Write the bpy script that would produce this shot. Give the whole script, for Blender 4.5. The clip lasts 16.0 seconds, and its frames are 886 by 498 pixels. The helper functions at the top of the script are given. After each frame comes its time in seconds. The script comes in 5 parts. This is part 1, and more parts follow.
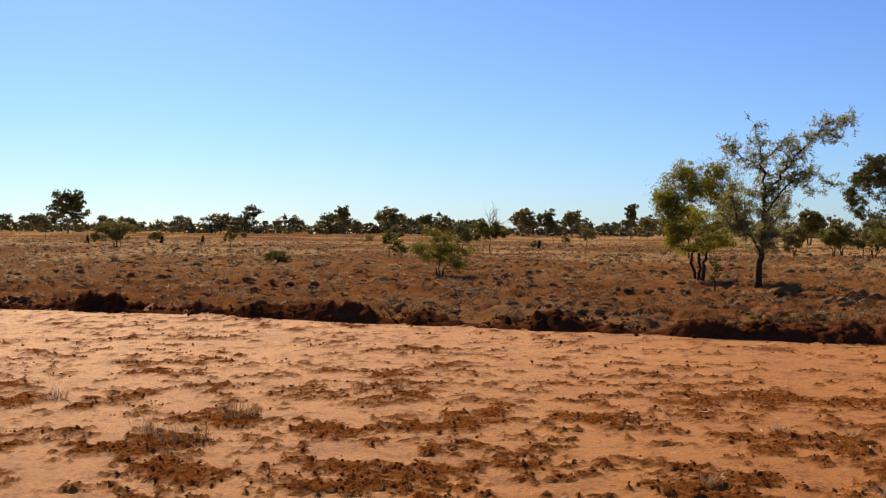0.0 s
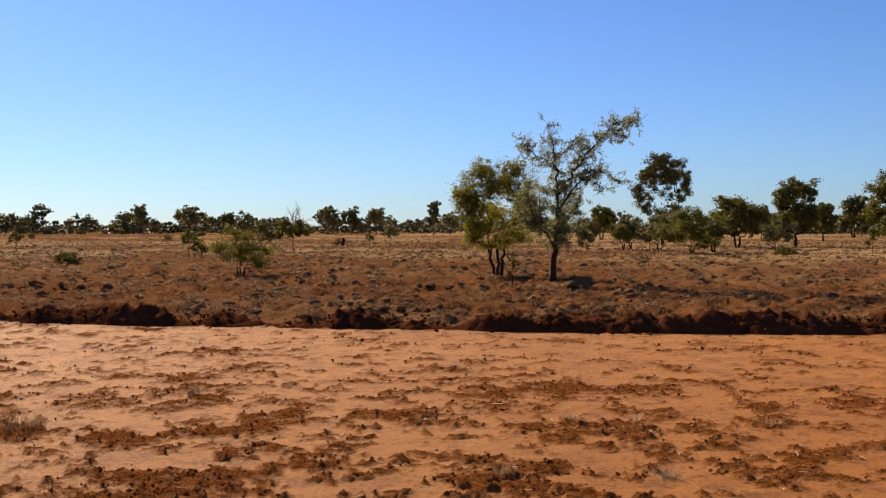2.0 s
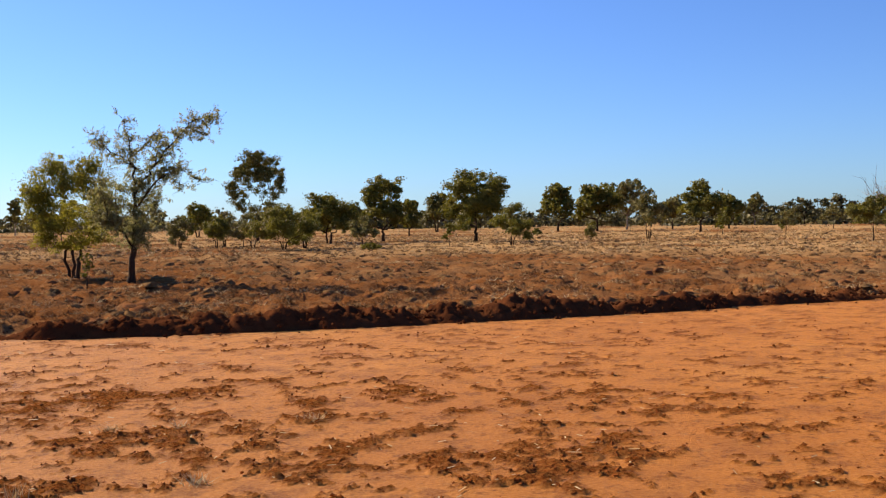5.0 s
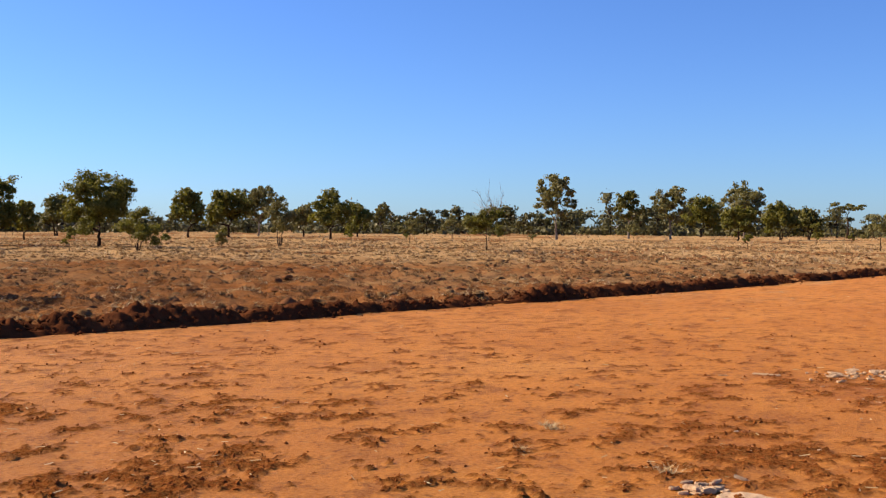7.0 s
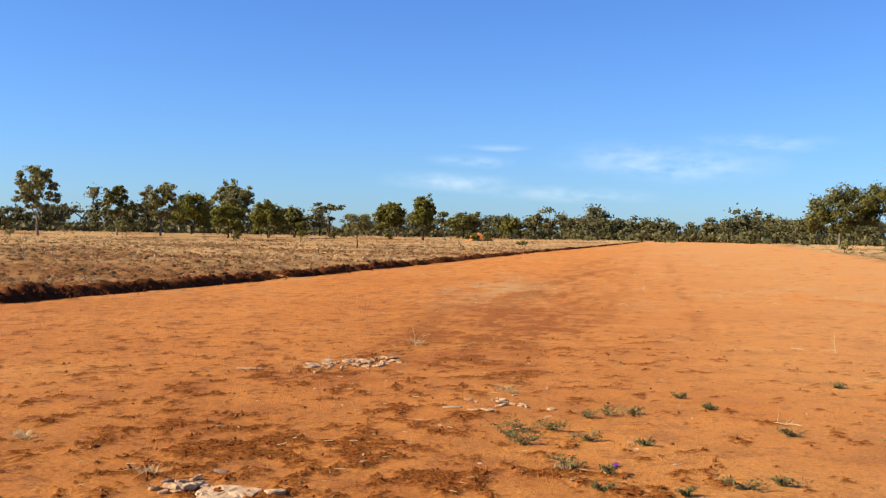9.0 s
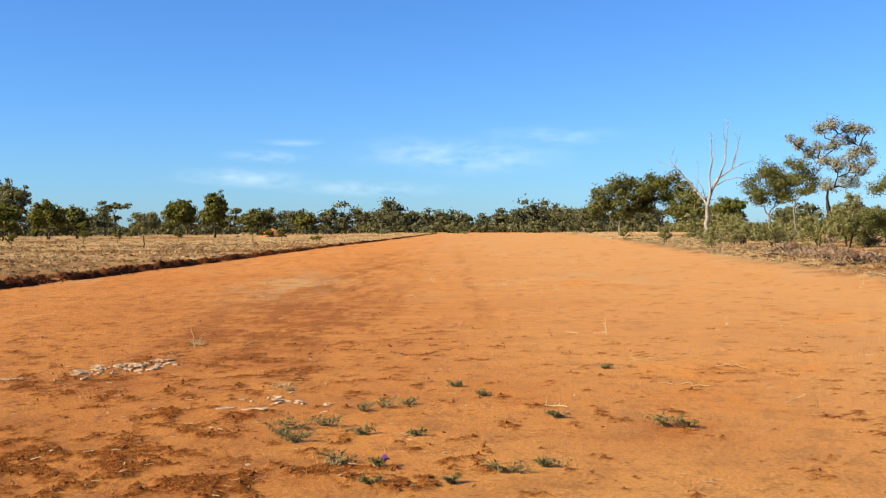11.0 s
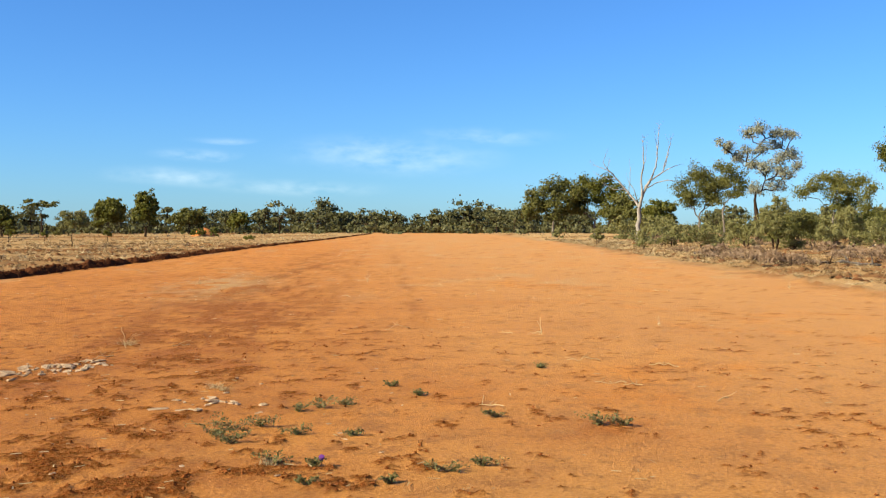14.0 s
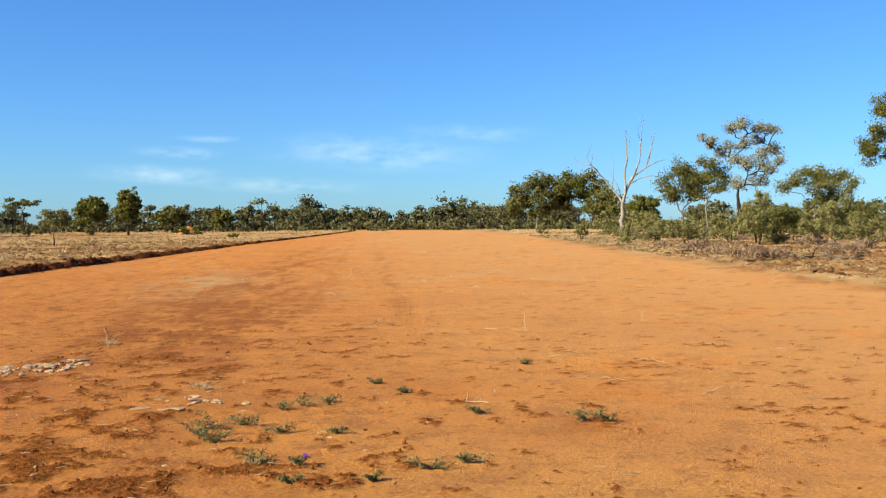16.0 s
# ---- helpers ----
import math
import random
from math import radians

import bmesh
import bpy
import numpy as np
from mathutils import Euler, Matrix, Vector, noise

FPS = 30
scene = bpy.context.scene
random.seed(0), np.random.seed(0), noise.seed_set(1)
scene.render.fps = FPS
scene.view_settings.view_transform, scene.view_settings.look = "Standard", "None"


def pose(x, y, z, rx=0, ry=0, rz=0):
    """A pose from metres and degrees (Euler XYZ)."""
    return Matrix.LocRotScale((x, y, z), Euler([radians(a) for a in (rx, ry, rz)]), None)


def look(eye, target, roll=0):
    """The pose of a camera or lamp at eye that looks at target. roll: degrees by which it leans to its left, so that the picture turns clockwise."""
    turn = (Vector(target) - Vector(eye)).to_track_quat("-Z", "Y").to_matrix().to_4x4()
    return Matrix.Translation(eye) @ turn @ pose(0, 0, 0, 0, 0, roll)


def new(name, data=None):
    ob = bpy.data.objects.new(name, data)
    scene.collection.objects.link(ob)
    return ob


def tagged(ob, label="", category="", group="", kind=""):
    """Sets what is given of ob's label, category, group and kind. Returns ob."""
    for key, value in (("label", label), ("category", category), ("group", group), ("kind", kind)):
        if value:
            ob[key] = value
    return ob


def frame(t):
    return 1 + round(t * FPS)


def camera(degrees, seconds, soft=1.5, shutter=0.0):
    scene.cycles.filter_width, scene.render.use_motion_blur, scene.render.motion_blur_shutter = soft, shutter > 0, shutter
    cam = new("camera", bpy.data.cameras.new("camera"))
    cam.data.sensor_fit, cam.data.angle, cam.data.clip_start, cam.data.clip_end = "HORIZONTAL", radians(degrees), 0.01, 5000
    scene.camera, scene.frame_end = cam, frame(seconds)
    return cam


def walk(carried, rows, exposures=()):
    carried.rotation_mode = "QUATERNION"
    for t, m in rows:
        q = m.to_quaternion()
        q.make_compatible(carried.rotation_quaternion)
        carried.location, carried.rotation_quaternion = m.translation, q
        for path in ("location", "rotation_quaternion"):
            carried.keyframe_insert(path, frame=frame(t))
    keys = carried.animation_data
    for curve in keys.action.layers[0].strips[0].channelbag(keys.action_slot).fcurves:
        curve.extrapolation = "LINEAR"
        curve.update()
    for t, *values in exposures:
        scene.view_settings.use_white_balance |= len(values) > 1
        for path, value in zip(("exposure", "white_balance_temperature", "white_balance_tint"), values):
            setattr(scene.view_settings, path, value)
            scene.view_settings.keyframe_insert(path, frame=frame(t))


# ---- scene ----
cam = camera(45.8, 16.0, soft=1.25)
PATH = [
    (0.0, pose(-0.502, 0.167, 1.538, 88.85, -0.51, 0.00)),
    (0.5, pose(-0.482, 0.169, 1.542, 88.87, -0.57, -2.36)),
    (1.0, pose(-0.470, 0.170, 1.542, 88.71, -0.35, -4.70)),
    (1.5, pose(-0.465, 0.171, 1.544, 88.71, -0.30, -7.15)),
    (2.0, pose(-0.437, 0.163, 1.548, 88.76, 0.03, -10.64)),
    (2.5, pose(-0.399, 0.149, 1.551, 88.68, 0.11, -14.22)),
    (3.0, pose(-0.317, 0.174, 1.550, 87.96, 0.80, -18.99)),
    (3.5, pose(-0.215, 0.212, 1.545, 87.80, 0.44, -22.75)),
    (3.7, pose(-0.178, 0.221, 1.544, 87.76, 0.56, -24.34)),
    (5.8, pose(0.075, 0.015, 1.596, 88.76, 0.19, -38.24)),
    (6.0, pose(0.072, 0.026, 1.597, 88.69, 0.06, -40.31)),
    (6.5, pose(0.091, 0.066, 1.604, 88.49, -0.24, -45.79)),
    (7.0, pose(0.105, 0.083, 1.597, 88.78, -0.42, -52.06)),
    (7.5, pose(0.097, 0.083, 1.601, 89.07, -0.18, -58.69)),
    (8.0, pose(0.093, 0.106, 1.601, 89.45, 0.10, -65.84)),
    (8.5, pose(0.099, 0.080, 1.601, 89.18, -0.55, -72.56)),
    (9.0, pose(0.115, 0.021, 1.603, 88.98, -1.09, -79.34)),
    (9.5, pose(0.119, -0.044, 1.608, 88.59, -0.82, -81.76)),
    (10.0, pose(0.167, -0.147, 1.611, 88.55, -0.10, -84.18)),
    (10.2, pose(0.187, -0.196, 1.606, 88.61, 0.04, -85.70)),
    (12.3, pose(0.221, -0.180, 1.595, 88.69, 0.17, -93.69)),
    (12.5, pose(0.216, -0.175, 1.593, 88.68, 0.08, -93.89)),
    (13.0, pose(0.219, -0.171, 1.592, 88.71, 0.00, -94.23)),
    (13.5, pose(0.220, -0.170, 1.590, 88.75, -0.06, -94.11)),
    (14.0, pose(0.224, -0.170, 1.590, 88.76, 0.01, -94.01)),
    (14.5, pose(0.236, -0.173, 1.586, 88.60, 0.14, -94.05)),
    (15.0, pose(0.243, -0.173, 1.584, 88.37, 0.23, -94.35)),
    (15.5, pose(0.251, -0.175, 1.589, 88.25, 0.46, -94.67)),
    (16.0, pose(0.243, -0.180, 1.591, 88.57, 0.34, -94.87)),
]
EXPOSURES = [(0.0, 0.92, 7600, 15), (2.2, 0.85, 7450, 15), (3.5, 1.06, 7350, 15), (6.5, 1.28, 6900, 15), (9.0, 1.34, 6700, 9), (12.5, 1.36, 6400, -2), (16.0, 1.31, 6400, -3)]
walk(cam, PATH, EXPOSURES)

# ---- sky and sun ----
SUN_AZ, SUN_EL = radians(-20), radians(30)
world = bpy.data.worlds.new("sky")
scene.world = world
world.use_nodes = True
wt = world.node_tree
sky = wt.nodes.new("ShaderNodeTexSky")
sky.sky_type, sky.sun_disc = 'NISHITA', False
sky.sun_elevation, sky.sun_rotation = SUN_EL, SUN_AZ % (2 * math.pi)
sky.air_density, sky.dust_density, sky.ozone_density = 1.0, 0.2, 3.5
tint = wt.nodes.new("ShaderNodeMix")
tint.data_type, tint.blend_type = 'RGBA', 'MULTIPLY'
tint.inputs[0].default_value, tint.inputs[7].default_value = 1.0, (0.41, 0.65, 1.09, 1)
wt.links.new(sky.outputs[0], tint.inputs[6])
wt.links.new(tint.outputs[2], wt.nodes["Background"].inputs[0])
wt.nodes["Background"].inputs[1].default_value = 0.065
sun = new("sun", bpy.data.lights.new("sun", 'SUN'))
sun.data.energy, sun.data.angle, sun.data.color = 5.0, radians(0.5), (1.0, 0.84, 0.63)
TO_SUN = Vector((math.sin(SUN_AZ) * math.cos(SUN_EL), math.cos(SUN_AZ) * math.cos(SUN_EL), math.sin(SUN_EL)))
sun.matrix_world = look(TO_SUN * 50, (0, 0, 0))

# ---- materials ----
def node_mat(name):
    m = bpy.data.materials.new(name)
    m.use_nodes = True
    t = m.node_tree
    return m, t, t.nodes["Principled BSDF"]


def put(t, kind, **values):
    n = t.nodes.new(kind)
    for key, value in values.items():
        n.inputs[key.replace("_", " ")].default_value = value
    return n


def noise_node(t, scale, detail=4.0, rough=0.55, vec=None):
    n = put(t, "ShaderNodeTexNoise", Scale=scale, Detail=detail, Roughness=rough)
    if vec is None:
        vec = t.nodes.new("ShaderNodeNewGeometry").outputs["Position"]
    t.links.new(vec, n.inputs["Vector"])
    return n.outputs["Fac"]


def ramp(t, fac, stops):
    n = t.nodes.new("ShaderNodeValToRGB")
    e = n.color_ramp.elements
    e[0].position, e[0].color = stops[0][0], (*stops[0][1], 1)
    e[1].position, e[1].color = stops[-1][0], (*stops[-1][1], 1)
    for p, c in stops[1:-1]:
        e.new(p).color = (*c, 1)
    t.links.new(fac, n.inputs[0])
    return n.outputs[0]


def mix(t, a, b, fac, mode='MIX'):
    n = t.nodes.new("ShaderNodeMix")
    n.data_type, n.blend_type = 'RGBA', mode
    for sock, value in ((n.inputs[0], fac), (n.inputs[6], a), (n.inputs[7], b)):
        if isinstance(value, (int, float)):
            sock.default_value = value
        elif isinstance(value, tuple):
            sock.default_value = (*value, 1)
        else:
            t.links.new(value, sock)
    return n.outputs[2]


def bump(t, height, strength, distance, normal_to):
    n = put(t, "ShaderNodeBump", Strength=strength, Distance=distance)
    t.links.new(height, n.inputs["Height"])
    t.links.new(n.outputs[0], normal_to)


def soil_mat(name, dark, mid, light, gloss=0.0):
    m, t, p = node_mat(name)
    c = ramp(t, noise_node(t, 0.7, 6), [(0.3, mid), (0.7, light)])
    c = mix(t, c, dark, ramp(t, noise_node(t, 6.0, 5, 0.65), [(0.48, (0, 0, 0)), (0.66, (0.6, 0.6, 0.6))]))
    c = mix(t, c, ramp(t, noise_node(t, 70, 3), [(0.35, dark), (0.65, light)]), 0.25)
    t.links.new(c, p.inputs["Base Color"])
    p.inputs["Roughness"].default_value = 0.9
    p.inputs["Specular IOR Level"].default_value = gloss
    bump(t, noise_node(t, 45, 5, 0.7), 0.5, 0.02, p.inputs["Normal"])
    return m


def ground_mat():
    m, t, p = node_mat("red_soil_ground")
    def layer(name):
        a = t.nodes.new("ShaderNodeAttribute")
        a.attribute_name = name
        return a.outputs["Fac"]
    geo = t.nodes.new("ShaderNodeNewGeometry").outputs["Position"]
    strip = ramp(t, noise_node(t, 0.22, 5, 0.55, geo), [(0.35, (0.466, 0.160, 0.024)), (0.55, (0.537, 0.202, 0.034)), (0.72, (0.560, 0.242, 0.052))])
    strip = mix(t, strip, (0.288, 0.092, 0.018), ramp(t, noise_node(t, 1.3, 8, 0.72, geo), [(0.50, (0, 0, 0)), (0.60, (0.6, 0.6, 0.6))]))
    strip = mix(t, strip, (0.194, 0.061, 0.013), ramp(t, noise_node(t, 7, 6, 0.7, geo), [(0.55, (0, 0, 0)), (0.62, (0.8, 0.8, 0.8))]))
    strip = mix(t, strip, (0.226, 0.069, 0.014), ramp(t, noise_node(t, 2.4, 9, 0.74, geo), [(0.545, (0, 0, 0)), (0.585, (0.8, 0.8, 0.8))]))
    strip = mix(t, strip, (0.498, 0.258, 0.081), ramp(t, noise_node(t, 9, 4, 0.6, geo), [(0.58, (0, 0, 0)), (0.74, (0.55, 0.55, 0.55))]))
    field = ramp(t, noise_node(t, 1.1, 6, 0.6, geo), [(0.36, (0.072, 0.022, 0.009)), (0.5, (0.128, 0.046, 0.018)), (0.64, (0.210, 0.093, 0.040))])
    field = mix(t, field, (0.111, 0.063, 0.036), ramp(t, noise_node(t, 3.2, 6, 0.7, geo), [(0.45, (0, 0, 0)), (0.58, (0.85, 0.85, 0.85))]))
    field = mix(t, field, (0.232, 0.170, 0.094), ramp(t, noise_node(t, 0.09, 4, 0.55, geo), [(0.5, (0, 0, 0)), (0.64, (0.5, 0.5, 0.5))]))
    # paler tan where the open side throws sunlight back, painted into the soil
    strip = mix(t, strip, (0.44, 0.245, 0.095), layer("frontlit"))
    strip = mix(t, strip, ramp(t, noise_node(t, 5, 6, 0.7, geo), [(0.35, (0.192, 0.048, 0.009)), (0.65, (0.37, 0.107, 0.016))]), layer("reddish"))
    c = mix(t, field, strip, layer("cleared"))
    # churned red soil, its colour deepened to paint in shadows between the clods
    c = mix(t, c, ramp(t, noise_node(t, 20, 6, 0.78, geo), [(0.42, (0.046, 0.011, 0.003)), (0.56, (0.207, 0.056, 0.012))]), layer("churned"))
    c = mix(t, c, (0.414, 0.296, 0.148), layer("straw"))
    c = mix(t, c, ramp(t, noise_node(t, 30, 6, 0.75, geo), [(0.42, (0.141, 0.046, 0.012)), (0.58, (0.503, 0.237, 0.07))]), 0.3)
    t.links.new(c, p.inputs["Base Color"])
    p.inputs["Roughness"].default_value = 0.8
    p.inputs["Diffuse Roughness"].default_value = 0.25
    gl = t.nodes.new("ShaderNodeMath")
    gl.operation = 'MULTIPLY'
    gl.inputs[1].default_value = 0.16
    p.inputs["Specular Tint"].default_value = (1.0, 0.70, 0.36, 1)
    bare = t.nodes.new("ShaderNodeMath")
    bare.operation, bare.use_clamp = 'SUBTRACT', True
    t.links.new(layer("cleared"), bare.inputs[0])
    t.links.new(layer("churned"), bare.inputs[1])
    t.links.new(bare.outputs[0], gl.inputs[0])
    t.links.new(gl.outputs[0], p.inputs["Specular IOR Level"])
    bump(t, noise_node(t, 26, 8, 0.8, geo), 0.9, 0.032, p.inputs["Normal"])
    return m


def leaf_mat(name, a, b, c, glow=0.35):
    """Foliage with leaf-to-leaf and branch-to-branch colour changes; light also passes through the leaves."""
    m, t, p = node_mat(name)
    g = t.nodes.new("ShaderNodeNewGeometry")
    col = ramp(t, g.outputs["Random Per Island"], [(0.0, a), (0.5, b), (1.0, c)])
    col = mix(t, col, ramp(t, noise_node(t, 0.9, 3), [(0.3, a), (0.7, c)]), 0.4)
    t.links.new(col, p.inputs["Base Color"])
    p.inputs["Roughness"].default_value = 0.55
    p.inputs["Specular IOR Level"].default_value = 0.15
    tr = t.nodes.new("ShaderNodeBsdfTranslucent")
    t.links.new(mix(t, col, (1.0, 0.95, 0.35), 0.6, 'MULTIPLY'), tr.inputs["Color"])
    ms = t.nodes.new("ShaderNodeMixShader")
    ms.inputs[0].default_value = glow
    t.links.new(p.outputs[0], ms.inputs[1])
    t.links.new(tr.outputs[0], ms.inputs[2])
    t.links.new(ms.outputs[0], t.nodes["Material Output"].inputs[0])
    return m


def bark_mat(name, dark, light, scale=14):
    m, t, p = node_mat(name)
    st = t.nodes.new("ShaderNodeMapping")
    st.inputs["Scale"].default_value = (1, 1, 0.18)
    t.links.new(t.nodes.new("ShaderNodeNewGeometry").outputs["Position"], st.inputs["Vector"])
    n = noise_node(t, scale, 5, 0.65, st.outputs[0])
    c = ramp(t, n, [(0.35, dark), (0.68, light)])
    c = mix(t, c, dark, ramp(t, noise_node(t, 2.0, 3), [(0.5, (0, 0, 0)), (0.7, (0.5, 0.5, 0.5))]))
    t.links.new(c, p.inputs["Base Color"])
    p.inputs["Roughness"].default_value = 0.9
    p.inputs["Specular IOR Level"].default_value = 0.08
    bump(t, n, 0.7, 0.03, p.inputs["Normal"])
    return m


def straw_mat(name, a, b, c):
    m, t, p = node_mat(name)
    g = t.nodes.new("ShaderNodeNewGeometry")
    col = ramp(t, g.outputs["Random Per Island"], [(0.0, a), (0.5, b), (1.0, c)])
    col = mix(t, col, a, ramp(t, noise_node(t, 0.25, 4), [(0.42, (0, 0, 0)), (0.66, (0.75, 0.75, 0.75))]))
    t.links.new(col, p.inputs["Base Color"])
    p.inputs["Roughness"].default_value = 0.85
    p.inputs["Specular IOR Level"].default_value = 0.08
    tr = t.nodes.new("ShaderNodeBsdfTranslucent")
    t.links.new(col, tr.inputs["Color"])
    ms = t.nodes.new("ShaderNodeMixShader")
    ms.inputs[0].default_value = 0.08
    t.links.new(p.outputs[0], ms.inputs[1])
    t.links.new(tr.outputs[0], ms.inputs[2])
    t.links.new(ms.outputs[0], t.nodes["Material Output"].inputs[0])
    return m


GROUND = ground_mat()
# dark red crumbs, taken darker still for the shadows in churned patches
CLOD = soil_mat("crumbled_soil", (0.084, 0.024, 0.007), (0.176, 0.052, 0.014), (0.247, 0.081, 0.023))
# red soil of the bank, with the shade of its sunless side painted in
BERM = soil_mat("shaded_bank_soil", (0.020, 0.007, 0.004), (0.048, 0.016, 0.007), (0.106, 0.039, 0.016))
HEAP = soil_mat("orange_heap_soil", (0.296, 0.096, 0.03), (0.385, 0.141, 0.044), (0.444, 0.178, 0.059))
PALE = soil_mat("bleached_bark", (0.111, 0.052, 0.027), (0.340, 0.220, 0.125), (0.510, 0.368, 0.236))
OLIVE = leaf_mat("olive_leaves", (0.074, 0.076, 0.012), (0.117, 0.117, 0.021), (0.176, 0.162, 0.036), 0.42)
YELLOWISH = leaf_mat("yellow_olive_leaves", (0.135, 0.135, 0.018), (0.198, 0.191, 0.031), (0.261, 0.243, 0.05), 0.6)
GREYGREEN = leaf_mat("grey_green_leaves", (0.09, 0.086, 0.027), (0.144, 0.133, 0.045), (0.216, 0.194, 0.077), 0.28)
DARKGREEN = leaf_mat("dark_green_leaves", (0.059, 0.061, 0.013), (0.097, 0.095, 0.022), (0.149, 0.135, 0.036), 0.24)
SILVER = leaf_mat("silver_leaves", (0.135, 0.135, 0.09), (0.207, 0.203, 0.144), (0.297, 0.284, 0.211), 0.2)
FARLEAF = leaf_mat("far_woodland_leaves", (0.054, 0.054, 0.018), (0.086, 0.083, 0.03), (0.131, 0.119, 0.05), 0.2)
RUSTY = leaf_mat("rusty_scrub_leaves", (0.171, 0.104, 0.063), (0.261, 0.167, 0.104), (0.36, 0.252, 0.162), 0.25)
WEED = leaf_mat("weed_leaves", (0.07, 0.072, 0.022), (0.12, 0.115, 0.04), (0.20, 0.18, 0.075), 0.25)
PALEOLIVE = leaf_mat("pale_olive_leaves", (0.117, 0.113, 0.025), (0.171, 0.162, 0.041), (0.243, 0.221, 0.068), 0.5)
HANGING = leaf_mat("hanging_grey_leaves", (0.126, 0.133, 0.054), (0.207, 0.207, 0.099), (0.315, 0.302, 0.171), 0.5)
SCRUB = leaf_mat("grey_scrub_leaves", (0.122, 0.117, 0.038), (0.18, 0.169, 0.061), (0.261, 0.234, 0.095), 0.3)
PETAL = leaf_mat("purple_petals", (0.27, 0.072, 0.378), (0.36, 0.126, 0.495), (0.45, 0.198, 0.558), 0.3)
BARK = bark_mat("dark_bark", (0.019, 0.01, 0.006), (0.056, 0.034, 0.02))
GUMBARK = bark_mat("pale_gum_bark", (0.081, 0.063, 0.048), (0.252, 0.207, 0.163), 6)
DEADWOOD = bark_mat("bleached_dead_wood", (0.148, 0.122, 0.1), (0.34, 0.303, 0.266), 8)
STRAW = straw_mat("dry_straw", (0.296, 0.2, 0.096), (0.429, 0.318, 0.163), (0.562, 0.444, 0.259))
DULLGRASS = straw_mat("dull_dry_grass", (0.151, 0.088, 0.037), (0.264, 0.176, 0.082), (0.359, 0.258, 0.132))
BROWNGRASS = straw_mat("brown_dry_grass", (0.088, 0.042, 0.015), (0.170, 0.088, 0.031), (0.264, 0.157, 0.063))
TUSSOCK = soil_mat("dead_grass_mat", (0.062, 0.030, 0.015), (0.136, 0.074, 0.033), (0.198, 0.122, 0.057))
MOUND = soil_mat("rough_field_soil", (0.057, 0.022, 0.010), (0.125, 0.050, 0.022), (0.203, 0.095, 0.043))

# ---- mesh helpers ----
def mesh_of(name, v, f, material, smooth=False):
    me = bpy.data.meshes.new(name)
    v, f = np.asarray(v, np.float32), np.asarray(f, np.int32)
    me.vertices.add(len(v))
    me.vertices.foreach_set("co", v.ravel())
    me.loops.add(f.size)
    me.loops.foreach_set("vertex_index", f.ravel())
    me.polygons.add(len(f))
    me.polygons.foreach_set("loop_start", np.arange(0, f.size, f.shape[1], dtype=np.int32))
    me.update(calc_edges=True)
    me.polygons.foreach_set("use_smooth", np.full(len(f), smooth))
    me.materials.append(material)
    return me


def part(name, me, parent, label=""):
    ob = new(name, me)
    ob.parent = parent
    if label:
        ob["label"] = label
    return ob


def holder(name, x, y, z, label, category, group=""):
    ob = new(name)
    ob.empty_display_size = 0.2
    ob.location = (x, y, z)
    return tagged(ob, label, category, group)


def lattice(ix, iy, seed):
    n = (ix.astype(np.int64) * 374761393 + iy.astype(np.int64) * 668265263 + seed * 974711) & 0x7fffffff
    n = ((n ^ (n >> 13)) * 1274126177) & 0x7fffffff
    n = n ^ (n >> 16)
    return (n & 0xffff) / 65535.0


def noise2(x, y, seed=0, octaves=1, gain=0.5):
    """Smooth value noise, 0 to 1."""
    total, amp, norm = 0.0, 1.0, 0.0
    for k in range(octaves):
        fx, fy = np.floor(x), np.floor(y)
        u, w = x - fx, y - fy
        u, w = u * u * (3 - 2 * u), w * w * (3 - 2 * w)
        ix, iy = fx.astype(np.int64), fy.astype(np.int64)
        a, b = lattice(ix, iy, seed + k), lattice(ix + 1, iy, seed + k)
        c, d = lattice(ix, iy + 1, seed + k), lattice(ix + 1, iy + 1, seed + k)
        total = total + amp * ((a * (1 - u) + b * u) * (1 - w) + (c * (1 - u) + d * u) * w)
        norm += amp
        amp *= gain
        x, y = x * 2.03 + 17.1, y * 2.03 - 9.7
    return total / norm


def step01(a, b, x):
    u = np.clip((x - a) / (b - a), 0, 1)
    return u * u * (3 - 2 * u)


class Wood:
    """Collects tapered round limbs into one mesh."""
    def __init__(self):
        self.v, self.f, self.n = [], [], 0

    def limb(self, pts, r0, r1, sides=6):
        pts = np.asarray(pts, float)
        k = len(pts)
        tang = np.gradient(pts, axis=0)
        tang /= np.linalg.norm(tang, axis=1)[:, None] + 1e-9
        ref = np.array([0.31, 0.95, 0.05]) if abs(tang[0][1]) < 0.8 else np.array([0.95, 0.2, 0.1])
        a = np.cross(tang, ref)
        a /= np.linalg.norm(a, axis=1)[:, None] + 1e-9
        b = np.cross(tang, a)
        r = r0 + (r1 - r0) * np.linspace(0, 1, k) ** 0.8
        ang = np.linspace(0, 2 * np.pi, sides, endpoint=False)
        ring = pts[:, None] + r[:, None, None] * (np.cos(ang)[None, :, None] * a[:, None] + np.sin(ang)[None, :, None] * b[:, None])
        self.v.append(ring.reshape(-1, 3))
        i, j = np.meshgrid(np.arange(k - 1), np.arange(sides), indexing="ij")
        p = self.n + i * sides + j
        q = self.n + i * sides + (j + 1) % sides
        self.f.append(np.stack([p, q, q + sides, p + sides], -1).reshape(-1, 4))
        self.n += k * sides

    def mesh(self, name, material):
        return mesh_of(name, np.concatenate(self.v), np.concatenate(self.f), material, True)


